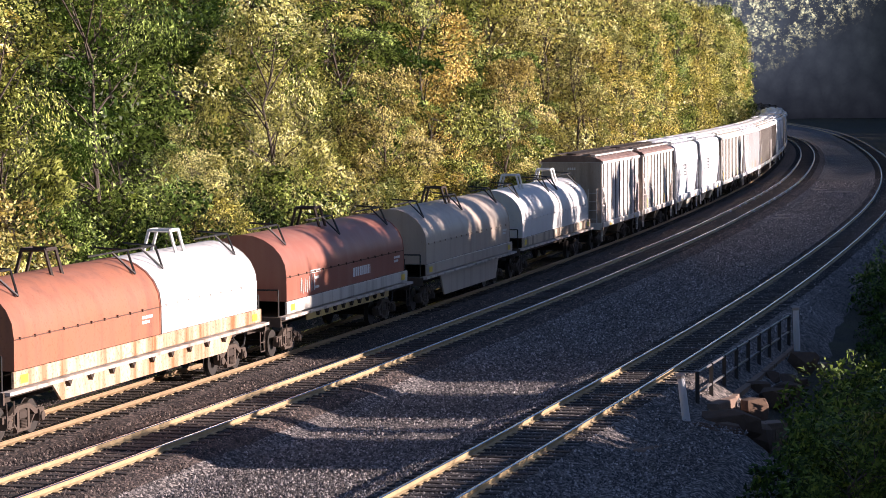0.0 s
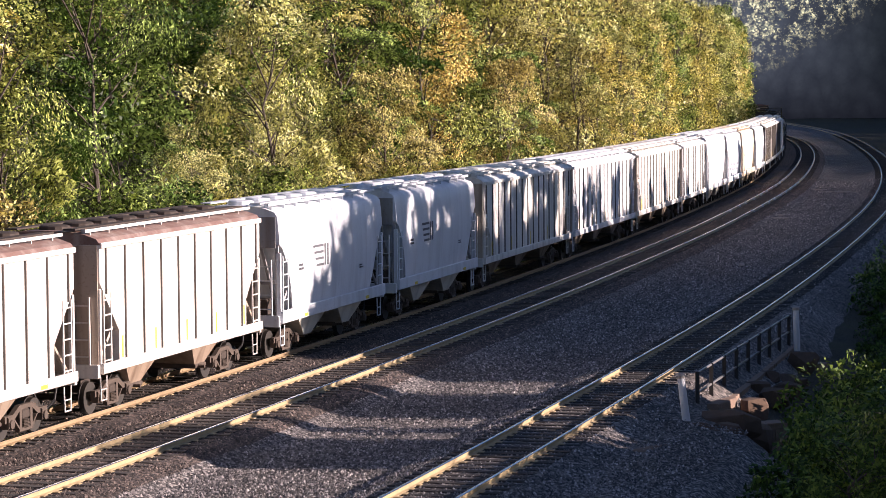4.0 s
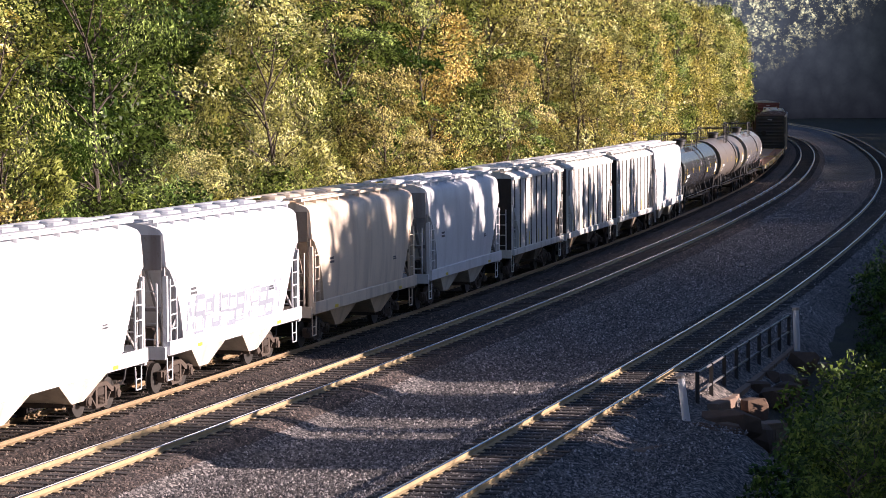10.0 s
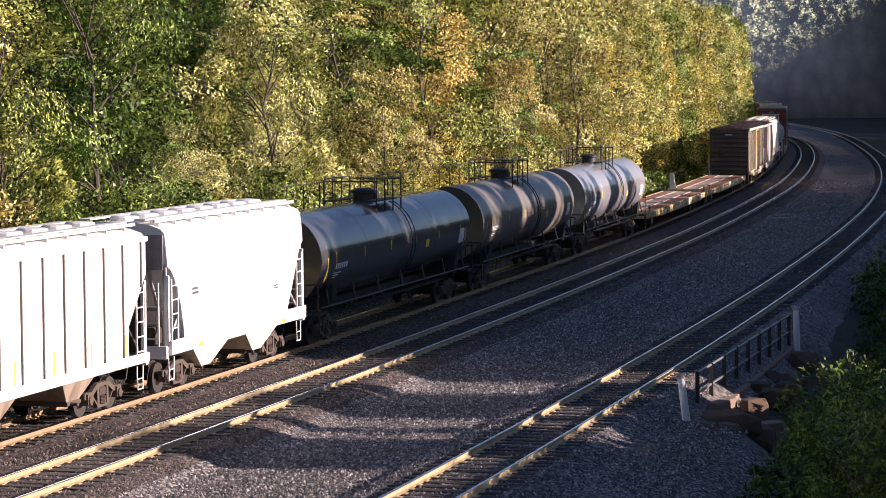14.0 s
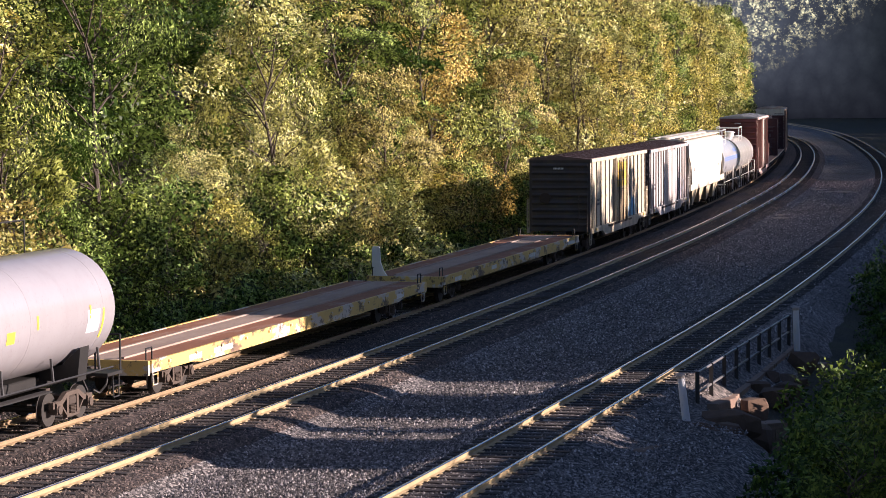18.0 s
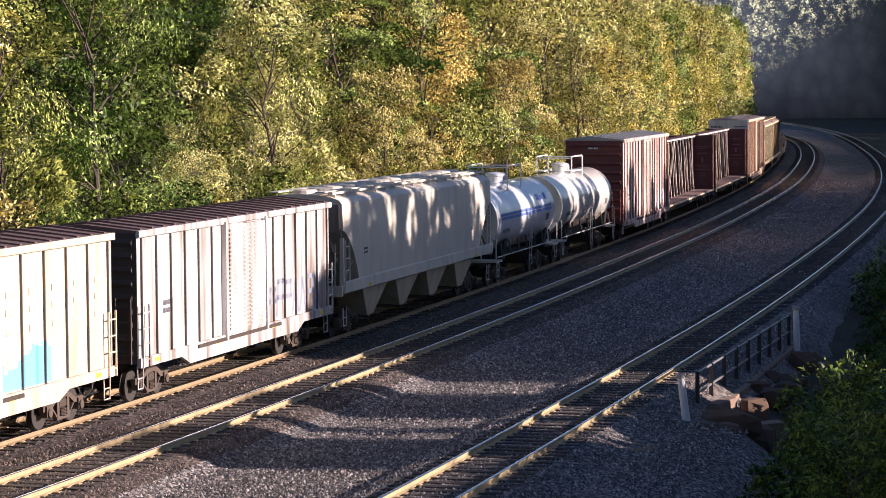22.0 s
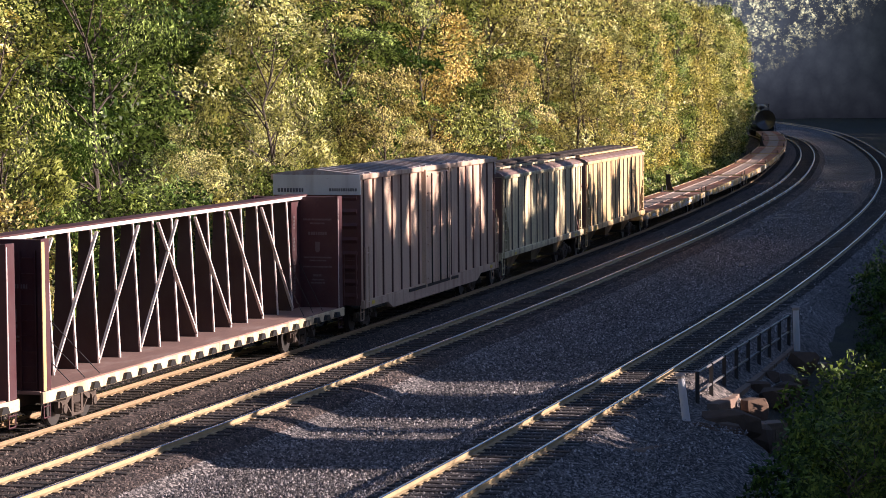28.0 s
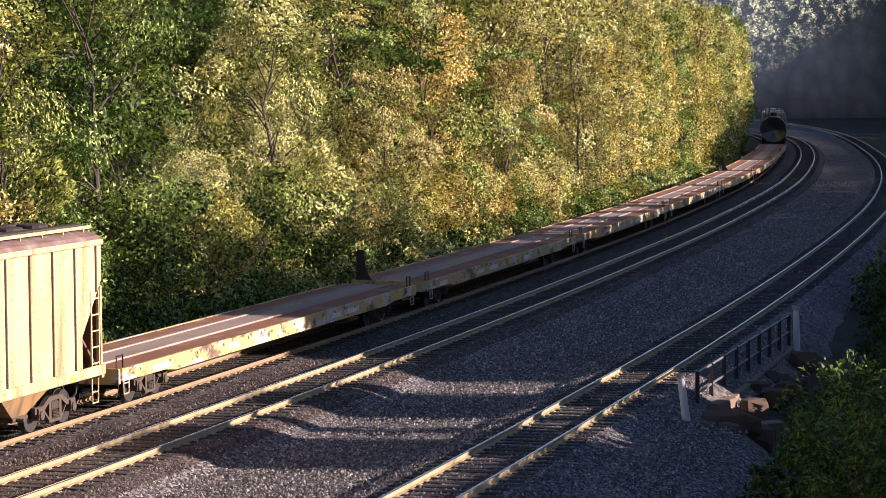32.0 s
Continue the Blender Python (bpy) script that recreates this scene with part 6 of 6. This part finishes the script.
def coil_car(label, front, rear, hoods, sill, stack=True, deep=False, bands=None, lettering=False, girder=True, emblem=False, rail=False):
    """hoods: list of (start fraction, end fraction, material)."""
    car, L = begin("coil_car", label, "coil car", front - 0.55, rear + 0.6, 1.75)
    w = 1.42
    part("deck", Geo().box(-L / 2, L / 2, -1.4, 1.4, 1.14, 1.26), STEEL, car)
    part("centre_sill", Geo().box(-L / 2, L / 2, -0.35, 0.35, 0.75, 1.14), STEEL, car)
    for y in (-w, w):
        s = -1 if y < 0 else 1
        part("side_sill", Geo().box(-L / 2 + 0.4, L / 2 - 0.4, min(y, y + s * 0.06), max(y, y + s * 0.06), 1.34, 1.72, 0.02), sill, car)
        part("walkway", Geo().box(-L / 2, L / 2, min(y - s * 0.1, y + s * 0.16), max(y - s * 0.1, y + s * 0.16), 1.22, 1.30), SILL, car, "pale scuffed walkway edge")
        a = L / 2 - 3.1
        z0 = 0.42 if deep else 0.74
        if girder:
            part("side_girder", Geo().prism([(-a - 0.55, 1.22), (a + 0.55, 1.22), (a, z0), (-a, z0)][::-1], min(y, y - s * 0.06), max(y, y - s * 0.06), "y"), sill, car)
        if rail:
            part("side_rail", Geo().box(-a - 0.6, a + 0.6, min(y, y - s * 0.05), max(y, y - s * 0.05), 0.98, 1.20), RAIL_YELLOW, car, "worn yellow rail under the walkway")
        if (girder or rail) and not deep:
            for k in range(9):
                x = -a + 0.3 + (2 * a - 0.6) * k / 8
                part("gusset", Geo().prism([(x - 0.14, 1.22), (x + 0.14, 1.22), (x, 1.05)][::-1], min(y, y + s * 0.1), max(y, y + s * 0.1), "y"), STEEL, car)
        for e in (-1, 1):
            x = e * (L / 2 - 0.95)
            part("reflector", Geo().box(x - 0.2, x + 0.2, min(y, y + s * 0.068), max(y, y + s * 0.068), 1.42, 1.62), YELLOW, car)
    for e in (-1, 1):
        x = e * L / 2
        part("end_sill", Geo().box(min(x, x + e * 0.1), max(x, x + e * 0.1), -1.45, 1.45, 1.0, 1.3, 0.02), DUSTY, car)
        coupler(car, x + e * 0.2)
        step(car, e * (L / 2 - 0.25), DUSTY)
        part("end_rail", Geo().bar([(x - e * 0.15, -1.3, 1.26), (x - e * 0.15, -1.3, 2.1), (x - e * 0.15, 1.3, 2.1), (x - e * 0.15, 1.3, 1.26)], 0.026), BLACK, car)
    body = L - 1.15
    for f0, f1, mat in hoods:
        x0, x1 = -body / 2 + body * f0, -body / 2 + body * f1
        outline = [(-w + 0.02, 1.72), (-w + 0.02, 2.45)]
        for k in range(13):
            a = math.pi - math.pi * k / 12
            outline.append(((w - 0.02) * math.cos(a), 2.5 + 1.22 * math.sin(a)))
        outline += [(w - 0.02, 2.45), (w - 0.02, 1.72)]
        h = part("hood", Geo().prism(outline[::-1], x0, x1), mat, car, smooth=True)
        for x in (x0, x1):
            o2 = [(y * 1.012, z + (0.02 if z > 2.5 else 0)) for y, z in outline]
            part("hood_rim", Geo().prism(o2[::-1], x - 0.03 if x == x1 else x - 0.001, x + 0.001 if x == x1 else x + 0.03), mat, h)
        seam = mat if mat in (HOOD_WHITE, HOOD_GREY) else SEAM
        part("hood_seam", Geo().box(x0 + 0.05, x1 - 0.05, -w - 0.006, w + 0.006, 2.43, 2.455), seam, h, "seam along the hood")
        clip = Geo().box(-0.02, 0.02, -w - 0.03, -w + 0.01, 2.42, 2.49).mesh("seam_clip", seam)
        for k in range(int((x1 - x0) / 0.8)):
            part("seam_clip", clip, None, h, at=pose(x0 + 0.3 + 0.8 * k, 0, 0))
        # lifting brackets: dark bent bars along the crown, two to a hood or three on a long one
        long = x1 - x0
        m = 2 if long < 9 else 3
        z = 2.5 + 1.22 * math.sqrt(1 - (0.62 / w) ** 2)
        for k in range(m):
            x = x0 + 1.0 + (long - 1.8) * k / (m - 1)
            g = Geo().bar([(x - 0.5, -0.62, z + 0.36), (x, -1.05, z - 0.22), (x + 0.5, -0.62, z + 0.36), (x - 0.5, -0.62, z + 0.36)], 0.032)
            g.bar([(x + 0.5, -0.62, z + 0.36), (x + 0.5, 0.3, z + 0.42)], 0.03).bar([(x - 0.5, -0.62, z + 0.36), (x - 1.3, -0.3, z + 0.30)], 0.028)
            part("lifting_bracket", g, BLACK, h, "black bent lifting bars")
        if stack:
            xm = (x0 + x1) / 2
            lug = mat if mat is HOOD_WHITE else STEEL
            for k, y in ((0, -0.32), (1, 0.32)):
                x = xm - 0.3 + 0.6 * k
                part("crane_lug", Geo().bar([(x, -0.5, 3.6), (x, -0.32, 4.25), (x, 0.32, 4.25), (x, 0.5, 3.6)], 0.05), lug, h)
                part("lug_bar", Geo().tube((xm - 0.3, y, 4.25), (xm + 0.3, y, 4.25), 0.05), lug, h)
        marks(h, "stencil", [(0.7, 0.08), (0.5, 0.08)], x1 - 1.2, -w + 0.018 - 0.002, 2.3, WHITE_MARK, "small stencil")
        if emblem and f1 > 0.99:
            for k in range(4):                         # a dark striped emblem bent over the crown
                a0 = radians(38 + 6 * k)
                rows = [(x1 - 2.6 + 0.12 * k, -(w - 0.018) * math.cos(a0 + q) - 0.006, 2.5 + 1.232 * math.sin(a0 + q)) for q in (0, 0.05)]
                part("emblem", Geo().add([rows[0], (x1 - 1.3, rows[0][1], rows[0][2]), (x1 - 1.3, rows[1][1], rows[1][2]), rows[1]], [(0, 1, 2, 3)]), GRIME, h, "grey striped emblem")
        if lettering:
            g = Geo()
            for u, q, v, t in ((0.0, 0.05, 0.04, 0.5), (0.2, 0.0, 0.17, 0.42), (0.42, 0.04, 0.47, 0.46), (0.6, 0.0, 0.58, 0.38), (0.78, 0.05, 0.84, 0.5), (1.06, 0.0, 1.08, 0.52)):
                g.tube((x0 + 1.35 + u, -w + 0.012, 1.84 + q), (x0 + 1.35 + v, -w + 0.012, 1.84 + t), 0.02, 4)
            tagged(part("scrawl", g, WHITE_MARK, h, "pale chalk strokes"), kind="stuff")
            marks(h, "lettering", [(1.9, 0.3)], (x0 + x1) / 2 + 0.4, -w + 0.015, 2.25, WHITE_MARK, "white painted lettering")
            g = Geo().box(-0.25, 0.25, -w + 0.01, -w + 0.015, 2.2, 2.28).box(-0.25, 0.25, -w + 0.01, -w + 0.015, 1.9, 1.98).box(-0.25, -0.15, -w + 0.01, -w + 0.015, 1.86, 2.36).box(-0.6, 0.4, -w + 0.01, -w + 0.015, 2.4, 2.5)
            part("emblem", g, WHITE_MARK, h, "white emblem", pose(x0 + 2.9, 0, 0))
    return car


def deck_material(name, colour):
    m, n, l, b = nodes_of(name)
    a = tex(n, l, "ShaderNodeTexNoise", 1.2, coords(n, l, (0.35, 1, 1)), Detail=7.0, Roughness=0.7)
    f = tex(n, l, "ShaderNodeTexNoise", 12.0, coords(n, l), Detail=5.0)
    c = ramp(n, l, a.outputs[0], [(0.3, tuple(k * 0.6 for k in colour)), (0.52, colour), (0.66, (0.48, 0.38, 0.32))])
    l.new(mix(n, l, f.outputs[0], tuple(k * 0.7 for k in colour), c.outputs[0]), b.inputs["Base Color"])
    b.inputs["Roughness"].default_value = 0.8
    bump(n, l, f.outputs[0], 0.4, 0.02, b)
    return m


DECK, DECK_STEEL = deck_material("rusty_deck", (0.36, 0.15, 0.08)), deck_material("worn_deck_strip", (0.46, 0.34, 0.27))
BEAM_DECK = deck_material("scuffed_red_deck", (0.34, 0.20, 0.16))
BEAM_SILL = paint("worn_yellow_sill", (0.72, 0.58, 0.36), 0.6, (0.2, 0.1, 0.06), 0.8, 0.3)
EXCESS = paint("white_band", (0.72, 0.72, 0.7), 0.5, amount=0.3)
# Bleached paint, made paler to carry the sunlight on the beams' edges.
LIT_FADED = paint("bleached_and_sunlit_brown", (0.74, 0.64, 0.58), 0.6, amount=0.5, rust=0.1)
SILL = paint("scuffed_pale_sill", (0.62, 0.55, 0.48), 0.6, amount=0.8, rust=0.3)
HOOD_RUST = paint("faded_orange_hood", (0.40, 0.155, 0.085), 0.5, (0.24, 0.11, 0.075), 0.8, 0.3)
HOOD_WHITE = paint("white_hood", (0.80, 0.79, 0.76), 0.45, amount=0.15)
HOOD_RED = paint("red_brown_hood", (0.34, 0.125, 0.082), 0.42, (0.40, 0.21, 0.15), 0.6, 0.0)
HOOD_GREY = paint("grey_hood", (0.56, 0.475, 0.385), 0.4, (0.30, 0.20, 0.14), 0.55)
SILL_YELLOW = paint("yellow_sill", (0.68, 0.52, 0.36), 0.5, (0.36, 0.15, 0.06), 1.0, 0.6)
RAIL_YELLOW = paint("worn_yellow_rail", (0.68, 0.53, 0.20), 0.5, (0.3, 0.2, 0.12), 0.8, 0.2)
SILL_BLUE = paint("pale_grey_sill", (0.62, 0.59, 0.52), 0.5, amount=0.6)
SEAM = plain("rusty_seam", (0.13, 0.07, 0.05), 0.8, vary=0.6, scale=3)
SPRAY_BLUE = plain("blue_spray", (0.10, 0.36, 0.62), 0.5, vary=0.2)
SPRAY_SKY = plain("sky_blue_spray", (0.17, 0.43, 0.62), 0.5, vary=0.2)
SPRAY_GREY = plain("grey_spray", (0.25, 0.27, 0.32), 0.5, vary=0.2)
SPRAY_PALE = plain("pale_spray", (0.55, 0.55, 0.6), 0.5, vary=0.15)

coil_car("coil car with one faded orange and one white hood", -3.0, 13.0, [(0.0, 0.545, HOOD_RUST), (0.55, 1.0, HOOD_WHITE)], SILL_YELLOW)
coil_car("coil car with a red-brown hood and white lettering", 15.6, 28.2, [(0.0, 1.0, HOOD_RED)], SILL_BLUE, lettering=True, girder=False, rail=True)
coil_car("coil car with a dull grey hood and deep side", 31.1, 44.2, [(0.0, 1.0, HOOD_GREY)], HOOD_GREY, deep=True)
coil_car("coil car with two white hoods", 46.6, 61.2, [(0.0, 0.545, HOOD_WHITE), (0.55, 1.0, HOOD_WHITE)], paint("white_sill", (0.62, 0.51, 0.38), 0.5, amount=0.95, rust=0.3), girder=False, emblem=True)
RUSTY_END = paint("rusty_brown_end", (0.22, 0.115, 0.085), 0.6, (0.10, 0.06, 0.045), 0.8, 0.5)
hopper("grimy grey ribbed hopper car with brown roof", 64.3, 75.3, (0.66, 0.62, 0.57), 10, 2, dirt=0.5, roof="dark", rust=0.2)
hopper("weathered pale ribbed hopper car", 76.8, 88.2, (0.66, 0.61, 0.55), 10, 2, dirt=0.6, roof="dark", rust=0.1, stripes=True)
hopper("light grey smooth-sided hopper car with striped emblem", 90.0, 100.5, (0.66, 0.68, 0.70), 0, 2, curve=1.0, dirt=0.3, logo=1)
hopper("light grey smooth-sided hopper car", 102.2, 113.2, (0.68, 0.69, 0.70), 0, 2, curve=1.0, dirt=0.25, logo=1)
hopper("pale ribbed long hopper car", 114.5, 131.4, (0.70, 0.68, 0.62), 16, 3, dirt=0.5, stripes=True)
hopper("grey ribbed long hopper car", 132.2, 148.9, (0.70, 0.70, 0.71), 16, 3, dirt=0.45, stripes=True)
hopper("dusty beige ribbed long hopper car", 150.0, 166.7, (0.70, 0.66, 0.60), 16, 3, dirt=0.55, stripes=True, rust=0.1)
hopper("grey ribbed short hopper car", 167.9, 179.6, (0.69, 0.68, 0.66), 10, 2, dirt=0.5)
hopper("clean white smooth hopper car", 181.0, 192.4, (0.76, 0.75, 0.73), 0, 2, curve=1.0, dirt=0.2, zt=4.45)
hopper("white smooth hopper car with graffiti along its side", 193.9, 204.5, (0.69, 0.70, 0.72), 0, 2, curve=1.0, dirt=0.3, graffiti=(SPRAY_GREY, SPRAY_PALE))
hopper("cream-yellow smooth hopper car", 205.8, 217.2, (0.72, 0.60, 0.46), 0, 2, curve=1.0, dirt=0.45)
hopper("white smooth hopper car with wide sill", 219.2, 230.0, (0.76, 0.76, 0.76), 0, 2, curve=1.0, dirt=0.2)
hopper("pale ribbed hopper car with rusty ends", 232.3, 242.5, (0.70, 0.67, 0.61), 10, 2, dirt=0.5, stripes=True, trim=STEEL)
hopper("pale ribbed hopper car with yellow reflectors", 243.6, 255.0, (0.70, 0.68, 0.63), 10, 2, dirt=0.5, stripes=True, trim=STEEL)
hopper("pale ribbed hopper car with brown grime", 256.6, 267.7, (0.68, 0.67, 0.63), 10, 2, dirt=0.55, stripes=True, trim=STEEL)
hopper("white smooth hopper car ahead of the tank cars", 269.2, 280.1, (0.72, 0.71, 0.69), 0, 2, curve=1.0, dirt=0.25)
tank_car("glossy black tank car with yellow reflective strips", 282.0, 300.5, (0.05, 0.05, 0.056), rough=0.34)
tank_car("dusty brown-black tank car with yellow reflective strips", 302.6, 320.6, (0.17, 0.145, 0.125), rough=0.38)
tank_car("dark grey tank car with yellow reflective strips", 323.4, 341.0, (0.37, 0.35, 0.36), rough=0.3)
flat_car("empty long flat car with rusty deck and yellow sill", 343.2, 369.2)
flat_car("empty long flat car with a raised white bridge plate", 371.6, 396.8, "white")
box_car("dirty pale box car with yellow door and graffiti", 399.7, 416.0, (0.66, 0.57, 0.41), 4.55, (0.05, 0.042, 0.038), paint("grimy_cream_door", (0.60, 0.46, 0.26), 0.5, amount=0.9, rust=0.4), dirt=0.55, spray=True, two_tone=paint("yellow_door", (0.72, 0.46, 0.07), 0.5, amount=0.5, rust=0.2))
box_car("dirty white box car with louvred door", 417.5, 433.1, (0.62, 0.59, 0.57), 4.5, (0.06, 0.05, 0.045), ribs=16, dirt=0.95, louvre=True, graffiti=(SPRAY_GREY,))
hopper("long grey four-bay hopper car", 434.5, 454.1, (0.63, 0.57, 0.47), 0, 4, zt=4.42, curve=0.5, dirt=0.3, zs=1.75, cut=1.9)
tank_car("small white tank car with blue bands", 455.6, 466.8, (0.82, 0.83, 0.86), 1.44, 2.62, False, True, WHITE_MARK)
tank_car("small dusty white tank car", 468.6, 481.3, (0.82, 0.79, 0.73), 1.40, 2.62, False, False, WHITE_MARK)
box_car("red-brown box car with ribbed sides", 483.9, 499.5, (0.72, 0.58, 0.51), 5.28, (0.20, 0.045, 0.038), roof=plain("grey_roof", (0.42, 0.42, 0.42), 0.6), ribs=17, graffiti=(SPRAY_PALE,), dirt=0.95, rust=0.35, grime=(0.24, 0.075, 0.06), zb=0.96)
centerbeam("brown empty centerbeam car", 499.9, 523.5, (0.058, 0.011, 0.014))
centerbeam("brown empty centerbeam car with worn lettering", 524.7, 547.4, (0.058, 0.011, 0.014))
box_car("tall faded red box car with white end band", 549.2, 567.7, (0.67, 0.48, 0.34), 5.25, (0.16, 0.05, 0.04), roof=paint("grey_roof_paint", (0.42, 0.39, 0.39), 0.55, (0.24, 0.15, 0.12), 0.9, 0.3), ribs=17, white_top=True, grime=(0.30, 0.10, 0.07), zb=0.96)
hopper("yellow and white grimy ribbed hopper car", 569.0, 585.5, (0.69, 0.60, 0.36), 14, 3, zt=4.45, dirt=1.0, rust=0.5, trim=RUSTY_END, roof="dark", grime=(0.20, 0.085, 0.055))
hopper("cream ribbed hopper car with rust stains", 586.7, 603.3, (0.70, 0.51, 0.25), 14, 3, zt=4.45, dirt=0.95, rust=0.5, trim=RUSTY_END, roof="dark", grime=(0.22, 0.10, 0.06))
for k in range(8):
    flat_car("empty long flat car with worn yellow side", 604.5 + 28.3 * k, 631.0 + 28.3 * k, "steel" if k in (1, 5) else None, 1)
tank_car("black tank car behind the flat cars", 832.5, 850.0, (0.035, 0.035, 0.038))
hopper("white hopper car behind a tank car", 852.5, 869.5, (0.7, 0.7, 0.7), 0, 3, curve=1.0)


build_woods()
build_undergrowth()
build_screen()
build_track("track_train", TRAIN, "railway track under the passing freight train", (-8, 30), plain("rust_brown_rail_steel", (0.31, 0.215, 0.12), 0.6, 0.1, vary=0.5, scale=4))
build_track("track_middle", MIDDLE, "empty middle railway track with rust-brown rails", (-10, 58), flecks=12)
build_track("track_near", NEAR, "empty railway track past the culvert railing", (-12, 60))


# ---------------------------------------------------------------- the train's way
SPEED = 18.8


def car_pose(mid, half):
    a, b = TRAIN.at(mid - half), TRAIN.at(mid + half)
    d = b - a
    return Matrix.Translation((a + b) / 2) @ Matrix.Rotation(math.atan2(d.y, d.x), 4, "Z")


def motions():
    for thing, mid, half in TRAIN_CARS:
        times = [0.0]
        while times[-1] < CLIP:
            times.append(min(CLIP, times[-1] + 1.0))
        walk(thing, [(t, car_pose(mid - SPEED * t, half)) for t in times])


motions()
